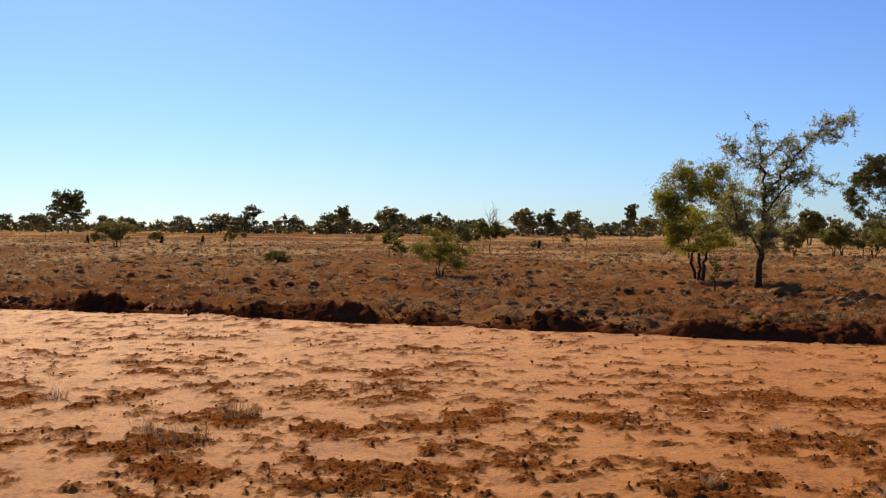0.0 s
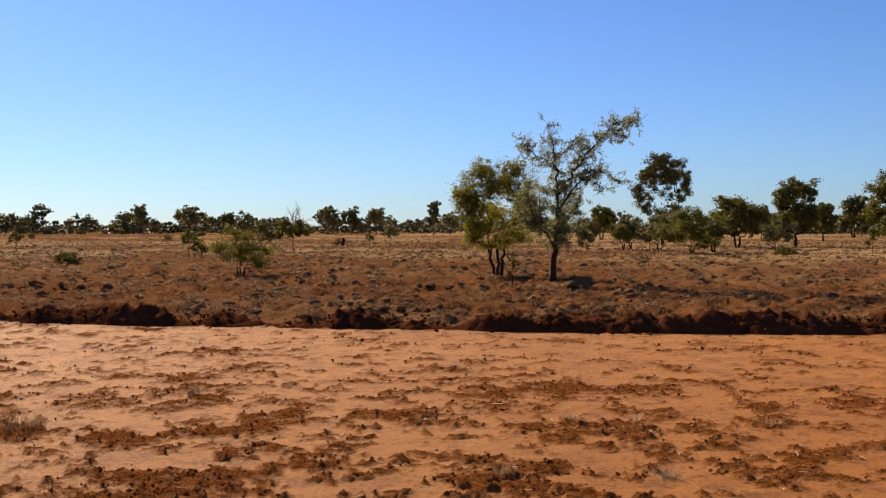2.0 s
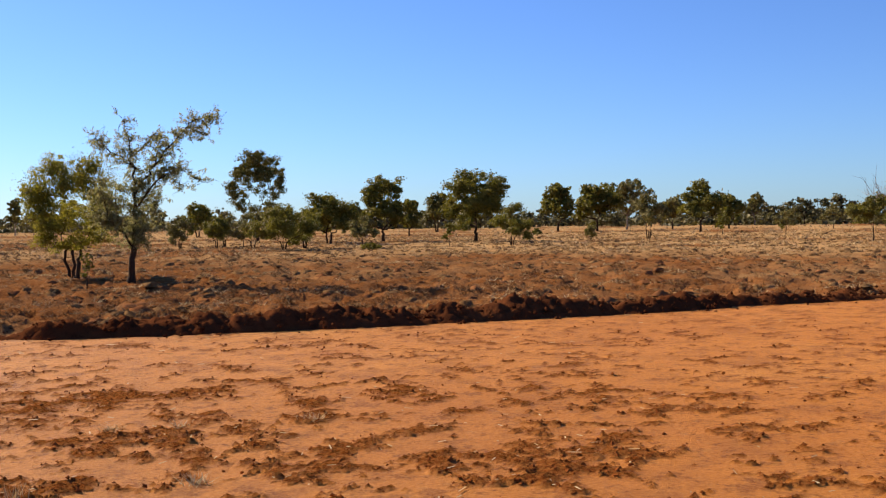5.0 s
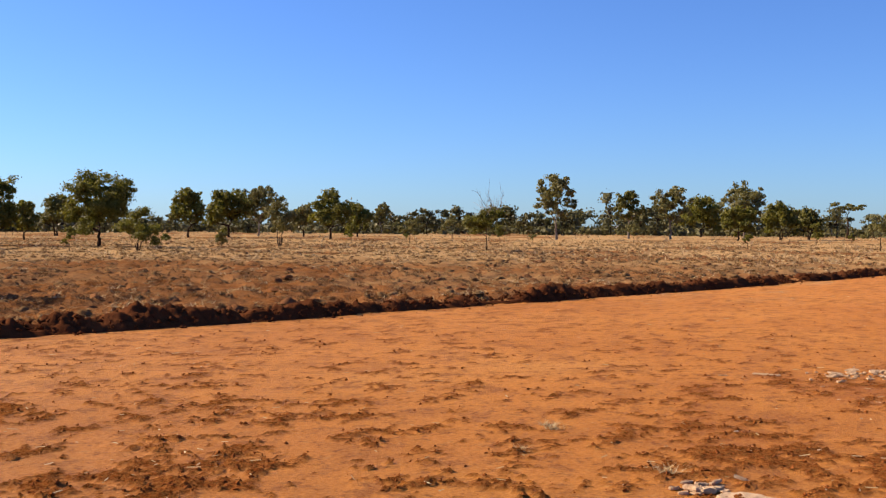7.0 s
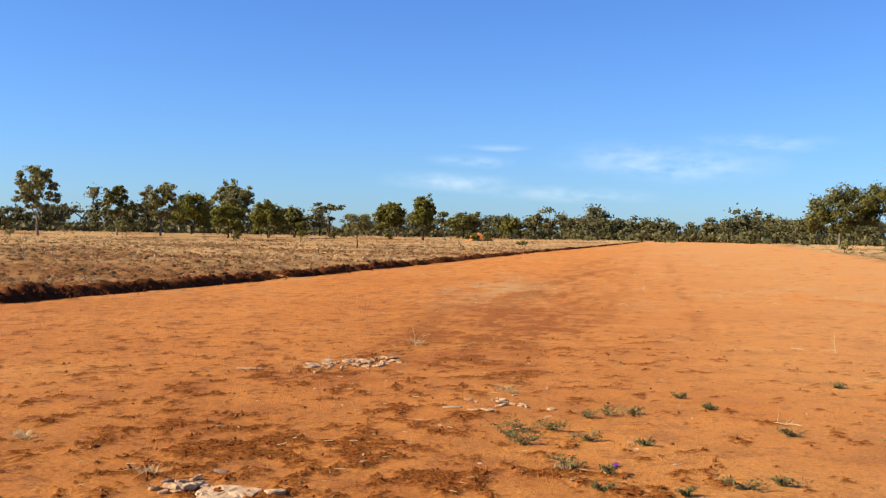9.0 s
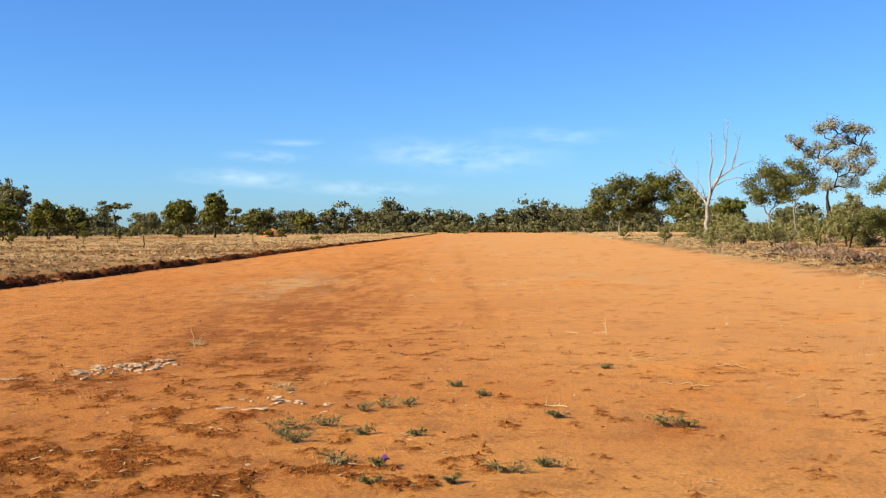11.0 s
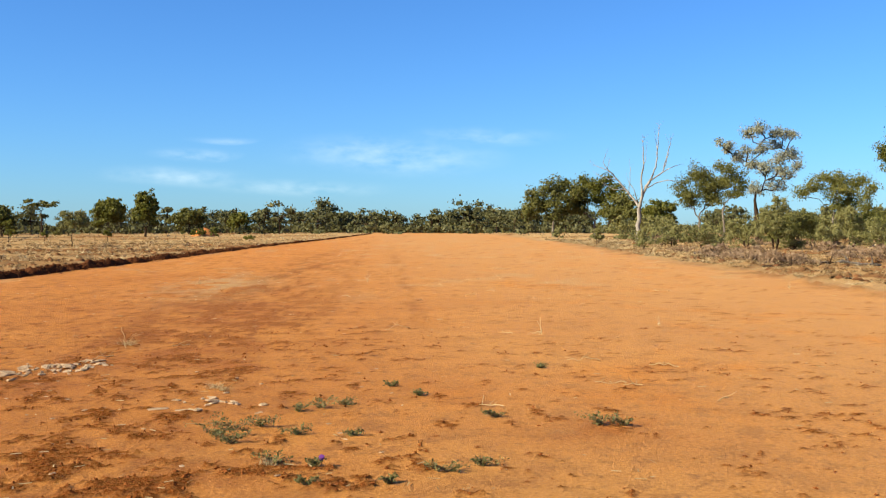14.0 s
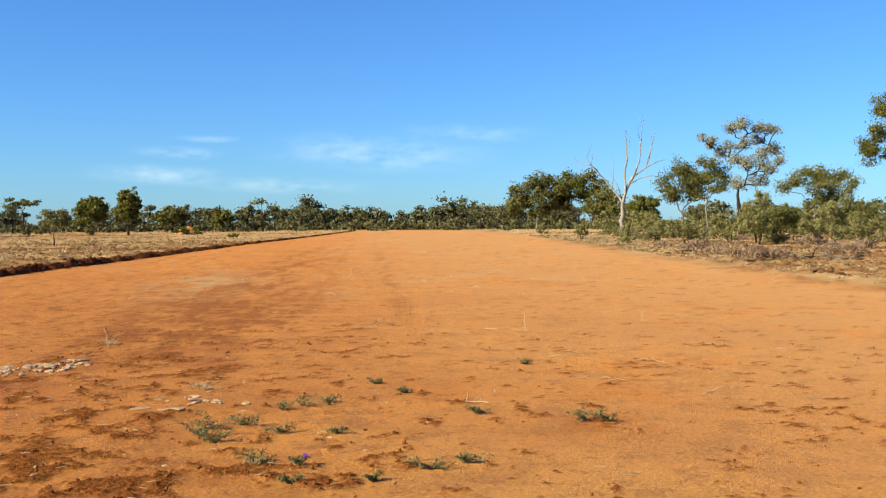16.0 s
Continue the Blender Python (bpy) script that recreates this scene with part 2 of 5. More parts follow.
def bend(rng, a, b, sag=0.0, wob=0.06, k=6):
    a, b = np.asarray(a, float), np.asarray(b, float)
    s = np.linspace(0, 1, k)[:, None]
    length = np.linalg.norm(b - a)
    p = a + (b - a) * s
    p += np.array([0, 0, 1]) * (sag * length * np.sin(np.pi * s))
    j = rng.normal(0, wob * length, (k, 3))
    j[0] = j[-1] = 0
    return p + j * np.sin(np.pi * s)


def leaf_quads(rng, centres, length, width, droop=0.0, facing=None):
    """One slim diamond for every leaf or spray of leaves. facing: the way most leaves turn their faces."""
    n = len(centres)
    d = rng.normal(size=(n, 3))
    d[:, 2] -= droop
    if facing is not None:
        up = facing + rng.normal(0, 0.6, (n, 3))
        up /= np.linalg.norm(up, axis=1)[:, None] + 1e-9
        d -= up * (d * up).sum(1)[:, None]
    d /= np.linalg.norm(d, axis=1)[:, None] + 1e-9
    e = np.cross(d, rng.normal(size=(n, 3)) if facing is None else up)
    e /= np.linalg.norm(e, axis=1)[:, None] + 1e-9
    s = rng.uniform(0.6, 1.35, (n, 1))
    a, b = d * length * s * 0.5, e * width * s * 0.5
    v = np.stack([centres - a, centres + b, centres + a, centres - b], 1).reshape(-1, 3)
    return v, np.arange(4 * n).reshape(n, 4)


def puffs(rng, cents, out, radius, leaves, flat=0.8):
    """Leaf places round each clump, mostly on its outside, and the way each leaf faces."""
    n = len(cents)
    size = rng.uniform(0.55, 1.35, (n, 1)) * radius
    u = ball(rng, n * leaves)
    u[:, 2] = np.where(u[:, 2] < -0.5, u[:, 2] * 0.7, u[:, 2])
    far = rng.uniform(0.12, 1, (n * leaves, 1)) ** 0.5 * rng.choice([1.0, 1.0, 1.0, 1.45], (n * leaves, 1))
    pts = np.repeat(cents, leaves, 0) + u * far * np.repeat(size, leaves, 0) * [1, 1, flat]
    face = (u + 0.4 * np.repeat(out, leaves, 0)) * [1, 1, 0.5]
    return pts, face


def ball(rng, n):
    d = rng.normal(size=(n, 3))
    return d / np.linalg.norm(d, axis=1)[:, None]


def grow(name, x, y, label, category, seed, lobes, fork, trunk_r, stems=1, clumps=90, leaves=40, spread=0.16, leaf=(0.14, 0.05),
         foliage=None, bark=None, droop=0.0, shell=0.45, lean=(0, 0), twigs=True, group=""):
    """A tree or shrub: stems to the fork, a limb to each lobe, twigs to each clump, and leaves round each clump.
    lobes: rows of centre x, y, z and radii, in metres over the base."""
    rng = np.random.default_rng(seed)
    foliage, bark = foliage or OLIVE, bark or BARK
    tree = holder(name, x, y, ground_z(x, y) - 0.03, label, category, group)
    lobes = np.asarray(lobes, float)
    wood, tops = Wood(), []
    limbs = wood
    for k in range(stems):
        a = 2 * np.pi * k / max(stems, 1) + rng.uniform(0, 1)
        off = (0 if stems == 1 else trunk_r * rng.uniform(1.2, 2.6))
        base = np.array([off * np.cos(a), off * np.sin(a), 0.0])
        top = np.array([lean[0] + 2.2 * off * np.cos(a), lean[1] + 2.2 * off * np.sin(a), fork * rng.uniform(0.9, 1.1)])
        pts = bend(rng, base, top, 0, 0.035, 7)
        wood.limb(pts, trunk_r * (1.15 if k == 0 else 0.8), trunk_r * 0.6, 8)
        flare = np.array([pts[0] - [0, 0, 0.02], pts[0] * 0.75 + pts[1] * 0.25])
        wood.limb(flare, trunk_r * 1.5, trunk_r * 1.02, 8)
        tops.append(pts[-1])
    vol = lobes[:, 3] * lobes[:, 4] * lobes[:, 5]
    share = vol ** 0.6
    counts = np.maximum(2, np.round(clumps * share / share.sum())).astype(int)
    cents, outs = [], []
    near = math.hypot(x, y) < 48
    joints = [(q, trunk_r * 0.6) for q in tops]
    fork_at = np.mean(tops, 0)
    for k in np.argsort(np.linalg.norm(lobes[:, :3] - fork_at, axis=1)):
        (cx, cy, cz, rx, ry, rz), m = lobes[k], counts[k]
        c = np.array([cx, cy, cz])
        end = c - [0, 0, rz * 0.3]
        start, r0 = min(joints, key=lambda q: np.linalg.norm(q[0] - end) + 1.2 * max(0.0, q[0][2] - end[2]) + 0.3 * np.linalg.norm(q[0] - fork_at))
        way = bend(rng, start, end, 0.05, 0.07, 6 if near else 5)
        r0 = max(0.85 * r0, trunk_r * 0.22)
        r1 = max(0.6 * r0, trunk_r * 0.10)
        limbs.limb(way, r0, r1, 5 if near else 4)
        joints += [(q, r0 + (r1 - r0) * u) for q, u in zip(way[1:], np.linspace(0.2, 1, len(way) - 1))]
        d = ball(rng, m)
        d[:, 2] = np.where(d[:, 2] < -0.6, d[:, 2] * 0.7, d[:, 2])
        pc = c + d * (rng.uniform(0, 1, (m, 1)) ** shell) * rng.uniform(0.85, 1.02, (m, 1)) * [rx, ry, rz]
        pc[:, 2] = np.maximum(pc[:, 2], 0.08)
        cents.append(pc)
        outs.append(d)
        if twigs:
            for q in pc[:: 2 if near else 5]:
                limbs.limb(bend(rng, c - [0, 0, rz * 0.2], q, 0.04, 0.06, 4), trunk_r * 0.16, trunk_r * 0.05, 3)
    cents, outs = np.concatenate(cents), np.concatenate(outs)
    part("trunk", wood.mesh("trunk", bark), tree)
    if leaves:
        pts, face = puffs(rng, cents, outs, spread, leaves)
        pts[:, 2] = np.maximum(pts[:, 2], 0.04)
        v, f = leaf_quads(rng, pts, leaf[0], leaf[1], droop, face)
        part("crown", mesh_of("crown", v, f, foliage), tree)
    return tree

# ---- the ground: one sheet, finest round the place where the camera stands ----
BANK_X = np.array([-400, -60, -30, -8.4, -2.2, 2.5, 6.8, 12, 19, 33, 54, 85, 135, 200, 260])
BANK_Y = np.array([150, 36.5, 26.6, 19.4, 17.4, 15.5, 14.2, 13.25, 12.45, 11.0, 9.7, 8.0, 4.4, 0.5, -2.0])
EDGE_X = np.array([-400, -60, 0, 23.5, 29, 41.6, 54, 85, 140, 170, 260])
EDGE_Y = np.array([-6, -8, -11, -12.2, -12.5, -13.2, -14.1, -17.3, -21, -23, -26])
STRIP_END = 238.0


def bank_y(x):
    return np.interp(x, BANK_X, BANK_Y)


def edge_y(x):
    return np.interp(x, EDGE_X, EDGE_Y)


# churned places: x, y, radius across the way from the middle and radius along it
CHURN = [(-2.21, 8.51, 0.22, 0.37), (-2.34, 7.13, 0.42, 0.61), (-2.65, 10.25, 0.21, 0.36), (-3.32, 11.14, 0.29, 0.38), (-1.99, 10.05, 0.18, 0.27), (-1.04, 10.73, 0.25, 0.39),
         (-0.54, 12.0, 0.25, 0.37), (-0.83, 9.67, 0.31, 0.48), (-1.33, 7.91, 0.29, 0.42), (-0.51, 8.19, 0.26, 0.45), (-2.17, 6.7, 0.5, 0.4), (-0.23, 9.05, 0.24, 0.28), (-0.98, 6.52, 0.4, 0.3),
         (0, 7.26, 0.3, 0.4), (-4.4, 9.5, 0.7, 0.7)]
# the middle of the strip
CHURN += [(1.12, 6.52, 0.45, 0.46), (1.76, 7.99, 0.13, 0.31), (1.81, 9.48, 0.17, 0.33), (3.53, 9.61, 0.16, 0.24), (4.07, 9.75, 0.17, 0.26), (3.93, 8.36, 0.16, 0.29), (2.89, 7.05, 0.15, 0.27),
          (2.27, 6.74, 0.14, 0.29), (2.94, 8.45, 0.14, 0.19), (3.11, 6.46, 0.18, 0.29), (4.64, 8.41, 0.28, 0.42), (5.52, 11.26, 0.2, 0.32), (2.63, 9.66, 0.72, 0.23), (4.3, 5.4, 0.6, 0.4), (0.6, 8.6, 0.5, 0.3)]
# towards the far end
CHURN += [(9.85, 4.34, 0.28, 0.41), (10.93, 4.08, 0.18, 0.48), (10.82, 3.19, 0.35, 0.56), (13.03, 3.01, 0.38, 0.63), (8.33, 3.88, 0.2, 0.45), (7.82, 3.33, 0.34, 0.6), (7.28, 2.56, 0.34, 0.5),
          (7.61, 2.06, 0.25, 0.55), (8.78, 1.46, 0.25, 0.34), (12.67, 1.66, 0.12, 0.35), (15.52, 3.16, 0.55, 0.88), (13.23, 2.15, 0.46, 1.09), (9.2, 2.09, 0.15, 0.19), (12.12, 1.33, 0.33, 0.63),
          (8.5, -2.1, 0.4, 0.35), (6.7, 1.2, 0.5, 0.4), (20, 2.5, 1.2, 5)]


def churn_spots(x, y, grow_by):
    spots = np.zeros_like(x)
    for cx, cy, across, along in CHURN:
        d = math.hypot(cx, cy)
        p, q = ((x - cx) * cy - (y - cy) * cx) / d, ((x - cx) * cx + (y - cy) * cy) / d
        spots = np.maximum(spots, np.exp(-(p / (1.1 * grow_by * across)) ** 2 - (q / (1.2 * grow_by * along)) ** 2))
    return spots


def layers(x, y):
    """Height, cleared, churned and straw at places on the ground."""
    x, y = np.asarray(x, float), np.asarray(y, float)
    d1, d2 = y - bank_y(x), edge_y(x) - y
    edge = 0.5 * (noise2(x * 0.9, y * 0.9, 3, 3) - 0.5)
    cleared = (1 - step01(-0.1, 0.35, d1 + edge)) * (1 - step01(-0.8, 0.8, d2 + 5 * edge)) * (1 - step01(STRIP_END, STRIP_END + 8, x))
    far = step01(26, 70, np.hypot(x, y))
    blot = noise2(x * 0.55, y * 0.9, 11, 4)
    spots = churn_spots(x, y, 1.0)
    fine = noise2(x * 3.4, y * 3.8, 21, 5, 0.8)
    # the side towards the bank is rougher than the open end of the strip
    rough = np.clip(1.0 - (x - 2) / 9, 0.0, 1.0) * step01(-4, 3, y)
    open_side = 1 - step01(-2.5, 2.0, y + 0.12 * (12 - x) * (x > 12))
    # churned soil; extra on the rough side also paints in its backlit darkness
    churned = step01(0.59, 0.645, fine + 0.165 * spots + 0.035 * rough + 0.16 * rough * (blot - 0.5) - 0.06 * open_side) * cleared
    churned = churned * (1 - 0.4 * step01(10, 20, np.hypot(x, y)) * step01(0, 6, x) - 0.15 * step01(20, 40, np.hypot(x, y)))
    # worn reddish lane down the strip
    lane = np.exp(-((y - 2.2) / 1.6) ** 2) * step01(11, 16, x) * (1 - step01(40, 90, x)) * step01(0.46, 0.62, noise2(x * 0.45, y * 2.6, 27, 5, 0.7))
    tracks = np.exp(-((y - 0.9 + 0.012 * x) / 0.22) ** 2) + np.exp(-((y + 0.8 + 0.012 * x) / 0.22) ** 2)
    lane = np.maximum(lane, 0.6 * tracks * step01(13, 20, x) * (1 - step01(60, 120, x)) * step01(0.42, 0.6, noise2(x * 0.6, y * 3, 29, 4, 0.7)))
    churned = np.maximum(churned, 0.7 * lane * cleared)
    clump = noise2(x * 1.9, y * 1.9, 31, 3, 0.55)
    hummock = step01(0.42, 0.68, clump)
    crumbs = noise2(x * 13, y * 13, 41, 3, 0.7)
    crumbs = np.abs(crumbs * 2 - 1) * 0.9 + 0.4 * crumbs
    z = 0.03 * (noise2(x * 0.3, y * 0.3, 51, 2) - 0.5)
    z = z + cleared * (0.012 * (noise2(x * 2.2, y * 2.2, 61, 3) - 0.5) + churned * ((0.032 + 0.022 * rough) * crumbs + 0.010 * fine - 0.008))
    field = (1 - cleared)
    z = z + field * (0.19 * hummock * (0.5 + 0.5 * crumbs) + 0.03 * crumbs) * (1 - 0.55 * far)
    z = z + field * 0.05 * step01(0.2, 1.5, np.maximum(d1, d2))
    straw = cleared * step01(0.60, 0.74, noise2(x * 0.35, y * 0.8, 81, 4)) * step01(18, 30, x) * 0.35
    straw = np.maximum(straw, cleared * 0.75 * np.exp(-((x - 29) / 5) ** 2 - ((y - 4.0) / 1.3) ** 2) * step01(0.4, 0.6, noise2(x * 1.2, y * 2.2, 83, 3)))
    straw = np.maximum(straw, field * 0.85 * step01(0.44, 0.62, noise2(x * 0.12, y * 0.12, 91, 4) + 0.10 * step01(12, 45, x)) * step01(26, 60, np.hypot(x, y)))
    straw = np.maximum(straw, field * 0.7 * np.exp(-(np.maximum(d2 - 1.5, 0) / 4.5) ** 2) * (d2 > 0) * step01(0.38, 0.6, noise2(x * 0.7, y * 0.7, 95, 4)))
    return z, cleared, churned, straw


def humps(x, y):
    return step01(0.42, 0.68, noise2(x * 1.9, y * 1.9, 31, 3, 0.55))


def ground_z(x, y):
    return float(layers(np.array([x]), np.array([y]))[0][0])


def build_ground():
    view = np.radians(np.arange(-30, 124.001, 0.25))
    rest = np.radians(np.arange(125, 329.9, 1.4))
    az = np.concatenate([view, rest])
    inner = np.concatenate([[0.0], np.arange(0.3, 4.45, 0.11)])
    rows = 1.6 / np.tan(np.radians(np.linspace(19.2, 0.55, 390)))
    outer = np.array([190, 230, 290, 380, 520, 800, 1300, 2200, 4500])
    rad = np.concatenate([inner, rows[rows > 4.5], outer[outer > rows.max() + 10]])
    a, r = np.meshgrid(az, rad)
    x, y = r * np.sin(a), r * np.cos(a)
    z, cleared, churned, straw = layers(x, y)
    # painted front light: soil pales in patches towards the open side
    frontlit = 0.7 * (1 - step01(-9.0, 5.0, y - 0.02 * x)) * step01(0.05, 0.50, noise2(x * 0.5, y * 0.7, 161, 5, 0.65))
    reddish = 0.85 * churn_spots(x, y, 1.7) * step01(0.25, 0.65, noise2(x * 1.3, y * 1.3, 181, 4, 0.65)) * (0.35 + 0.65 * step01(3, 8, x))
    m, n = x.shape
    v = np.stack([x, y, z], -1).reshape(-1, 3)
    i, j = np.meshgrid(np.arange(m - 1), np.arange(n), indexing="ij")
    jn = (j + 1) % n
    f = np.stack([i * n + j, (i + 1) * n + j, (i + 1) * n + jn, i * n + jn], -1).reshape(-1, 4)
    me = mesh_of("ground", v, f, GROUND, True)
    for name, values in (("cleared", cleared), ("churned", churned), ("straw", straw), ("frontlit", frontlit), ("reddish", reddish)):
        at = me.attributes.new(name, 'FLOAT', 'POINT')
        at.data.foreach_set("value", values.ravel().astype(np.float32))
    return tagged(new("ground", me), "bare red soil with a graded strip and rough stubble", "ground", kind="structure")


build_ground()


def build_bank():
    """The ridge of pushed-up soil along the strip: uneven mounds with gaps. Its soil colour holds the shade of the side
    away from the sun.
    """
    xs = [-60.0]
    while xs[-1] < 225:
        xs.append(xs[-1] + max(0.045, 0.0016 * max(0, abs(xs[-1]) - 10) ** 1.25 + 0.045))
    xs = np.array(xs)
    us = np.linspace(-0.62, 0.78, 30)
    x, u = np.meshgrid(xs, us, indexing="ij")
    mound = noise2(xs * 0.75, xs * 0 + 3.3, 5, 4, 0.62)
    heap = 0.2 + 0.8 * step01(0.32, 0.60, mound)
    top = 0.02 + 0.19 * heap * (0.55 + 0.9 * noise2(xs * 1.6, xs * 0, 6, 3, 0.6))
    top = top * (1 - 0.35 * step01(40, 100, xs))
    wide = 0.62 + 0.35 * noise2(xs * 0.8, xs * 0 + 9, 8, 2)
    prof = np.clip(1 - np.abs(u - 0.05) / (wide[:, None] * np.where(u < 0.05, 0.5, 0.72)), 0, 1)
    prof = prof * prof * (3 - 2 * prof)
    lump = noise2(x * 4.6, (bank_y(x) + u) * 4.6, 13, 5, 0.72)
    fine = noise2(x * 14, (bank_y(x) + u) * 14, 14, 3, 0.6)
    y = bank_y(x) + u + 0.35 * (noise2(x * 0.6, u * 0, 15, 3) - 0.5)
    z = prof ** 0.7 * top[:, None] * (0.15 + 1.6 * lump) + 0.09 * prof ** 0.4 * (fine - 0.15) + layers(x, y)[0] - 0.03 - 0.035 * (1 - heap[:, None])
    m, n = x.shape
    i, j = np.meshgrid(np.arange(m - 1), np.arange(n - 1), indexing="ij")
    f = np.stack([i * n + j, (i + 1) * n + j, (i + 1) * n + j + 1, i * n + j + 1], -1).reshape(-1, 4)
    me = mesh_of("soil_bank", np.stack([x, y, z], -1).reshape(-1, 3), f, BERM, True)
    tagged(new("soil_bank", me), "low ridge of crumbled red soil beside the strip, shade put into its colour", "soil bank", kind="structure")


build_bank()


def lumps(name, pts, size, material, seed, label, flat=0.7, smooth=False):
    """Many small crumbled pieces, eight-cornered and uneven, in one object."""
    rng = np.random.default_rng(seed)
    n = len(pts)
    corners = np.array([[1, 0, 0], [-1, 0, 0], [0, 1, 0], [0, -1, 0], [0, 0, 1], [0, 0, -1]], float)
    faces = np.array([[0, 2, 4], [2, 1, 4], [1, 3, 4], [3, 0, 4], [2, 0, 5], [1, 2, 5], [3, 1, 5], [0, 3, 5]])
    turn = rng.uniform(0, 2 * np.pi, n)
    v = corners[None] * rng.uniform(0.6, 1.3, (n, 6, 1)) + rng.normal(0, 0.22, (n, 6, 3))
    c, s = np.cos(turn)[:, None], np.sin(turn)[:, None]
    v = np.stack([v[..., 0] * c - v[..., 1] * s, v[..., 0] * s + v[..., 1] * c, v[..., 2] * flat], -1)
    v = v * size[:, None, None] + pts[:, None]
    f = faces[None] + 6 * np.arange(n)[:, None, None]
    return tagged(new(name, mesh_of(name, v.reshape(-1, 3), f.reshape(-1, 3), material, smooth)), label, "soil", kind="stuff")


def scatter_soil():
    rng = np.random.default_rng(7)
    # crumbs on the churned parts of the strip, coarser further off
    for name, n, r0, r1, power, keen, stray, small, large in (("soil_crumbs", 200000, 4.6, 17, 1.35, 0.7, 0.004, 0.0035, 0.016), ("coarse_crumbs", 60000, 13, 75, 1.5, 0.6, 0.002, 0.008, 0.018)):
        a, r = np.radians(rng.uniform(-30, 124, n)), r0 + (r1 - r0) * rng.uniform(0, 1, n) ** power
        x, y = r * np.sin(a), r * np.cos(a)
        z, cleared, churned, straw = layers(x, y)
        keep = rng.uniform(0, 1, n) < keen * churned + stray * cleared
        x, y, z, r = x[keep], y[keep], z[keep], r[keep]
        size = small + large * rng.uniform(0, 1, len(x)) ** 5
        lumps(name, np.stack([x, y, z + size * 0.25], 1), size, CLOD, 8, "loose crumbs of dark red soil on the strip")
    # clods along the bank and at its foot, in the bank's shade-darkened colour
    n = 13000
    x = -25 + 95 * rng.uniform(0, 1, n)
    u = rng.normal(0.12, 0.26, n)
    keep = rng.uniform(0, 1, n) < 0.12 + 0.88 * step01(0.27, 0.55, noise2(x * 0.75, x * 0 + 3.3, 5, 4, 0.62))
    x, u = x[keep], u[keep]
    n = len(x)
    y = bank_y(x) + u
    z = layers(x, y)[0] + np.clip(0.25 - np.abs(u) * 0.55, 0, 1) * rng.uniform(0.2, 1, n)
    size = 0.015 + 0.045 * rng.uniform(0, 1, n) ** 3
    lumps("soil_clods", np.stack([x, y, z], 1), size, BERM, 9, "clods of red soil along the ridge, shade put into their colour", 0.7, True)


scatter_soil()


def domes(name, pts, size, material, seed, label):
    """Many low, lopsided mounds with rough rims, in one object."""
    rng = np.random.default_rng(seed)
    n, k = len(pts), 6
    a = np.linspace(0, 2 * np.pi, k, endpoint=False) + rng.uniform(0, 1, (n, 1))
    tall = rng.uniform(0.3, 0.65, (n, 1))
    rings = []
    for s, h in ((1.0, 0.0), (0.72, 0.6)):
        r = s * rng.uniform(0.5, 1.35, (n, k))
        rings.append(np.stack([r * np.cos(a), r * np.sin(a), tall * h * rng.uniform(0.3, 1.6, (n, k))], -1))
    tip = np.concatenate([rng.normal(0, 0.15, (n, 1, 2)), tall[:, :, None] * rng.uniform(0.85, 1.15, (n, 1, 1))], 2)
    v = np.concatenate(rings + [tip], 1) * size[:, None, None] + pts[:, None]
    j = np.arange(k)
    jn = (j + 1) % k
    f = np.concatenate([np.stack([j, jn, k + jn], 1), np.stack([j, k + jn, k + j], 1), np.stack([k + j, k + jn, 0 * j + 2 * k], 1)])
    f = f[None] + (2 * k + 1) * np.arange(n)[:, None, None]
    return tagged(new(name, mesh_of(name, v.reshape(-1, 3), f.reshape(-1, 3), material, True)), label, "soil", kind="stuff")


def blades(rng, base, count, height, width, splay):
    """Dry blades that fan out from each base, as slim triangles."""
    n = len(base)
    b = np.repeat(base, count, 0) + np.concatenate([rng.normal(0, 0.25, (n * count, 2)) * np.repeat(splay, count)[:, None], np.zeros((n * count, 1))], 1)
    h = np.repeat(height, count) * rng.uniform(0.45, 1.2, n * count)
    a = rng.uniform(0, 2 * np.pi, n * count)
    out = np.repeat(splay, count) * rng.uniform(0.2, 1.1, n * count)
    tip = b + np.stack([np.cos(a) * out, np.sin(a) * out, h], 1)
    side = np.stack([-np.sin(a), np.cos(a), 0 * a], 1) * np.repeat(width, count)[:, None] * 0.5
    v = np.stack([b - side, b + side, tip], 1).reshape(-1, 3)
    return v, np.arange(len(v)).reshape(-1, 3)


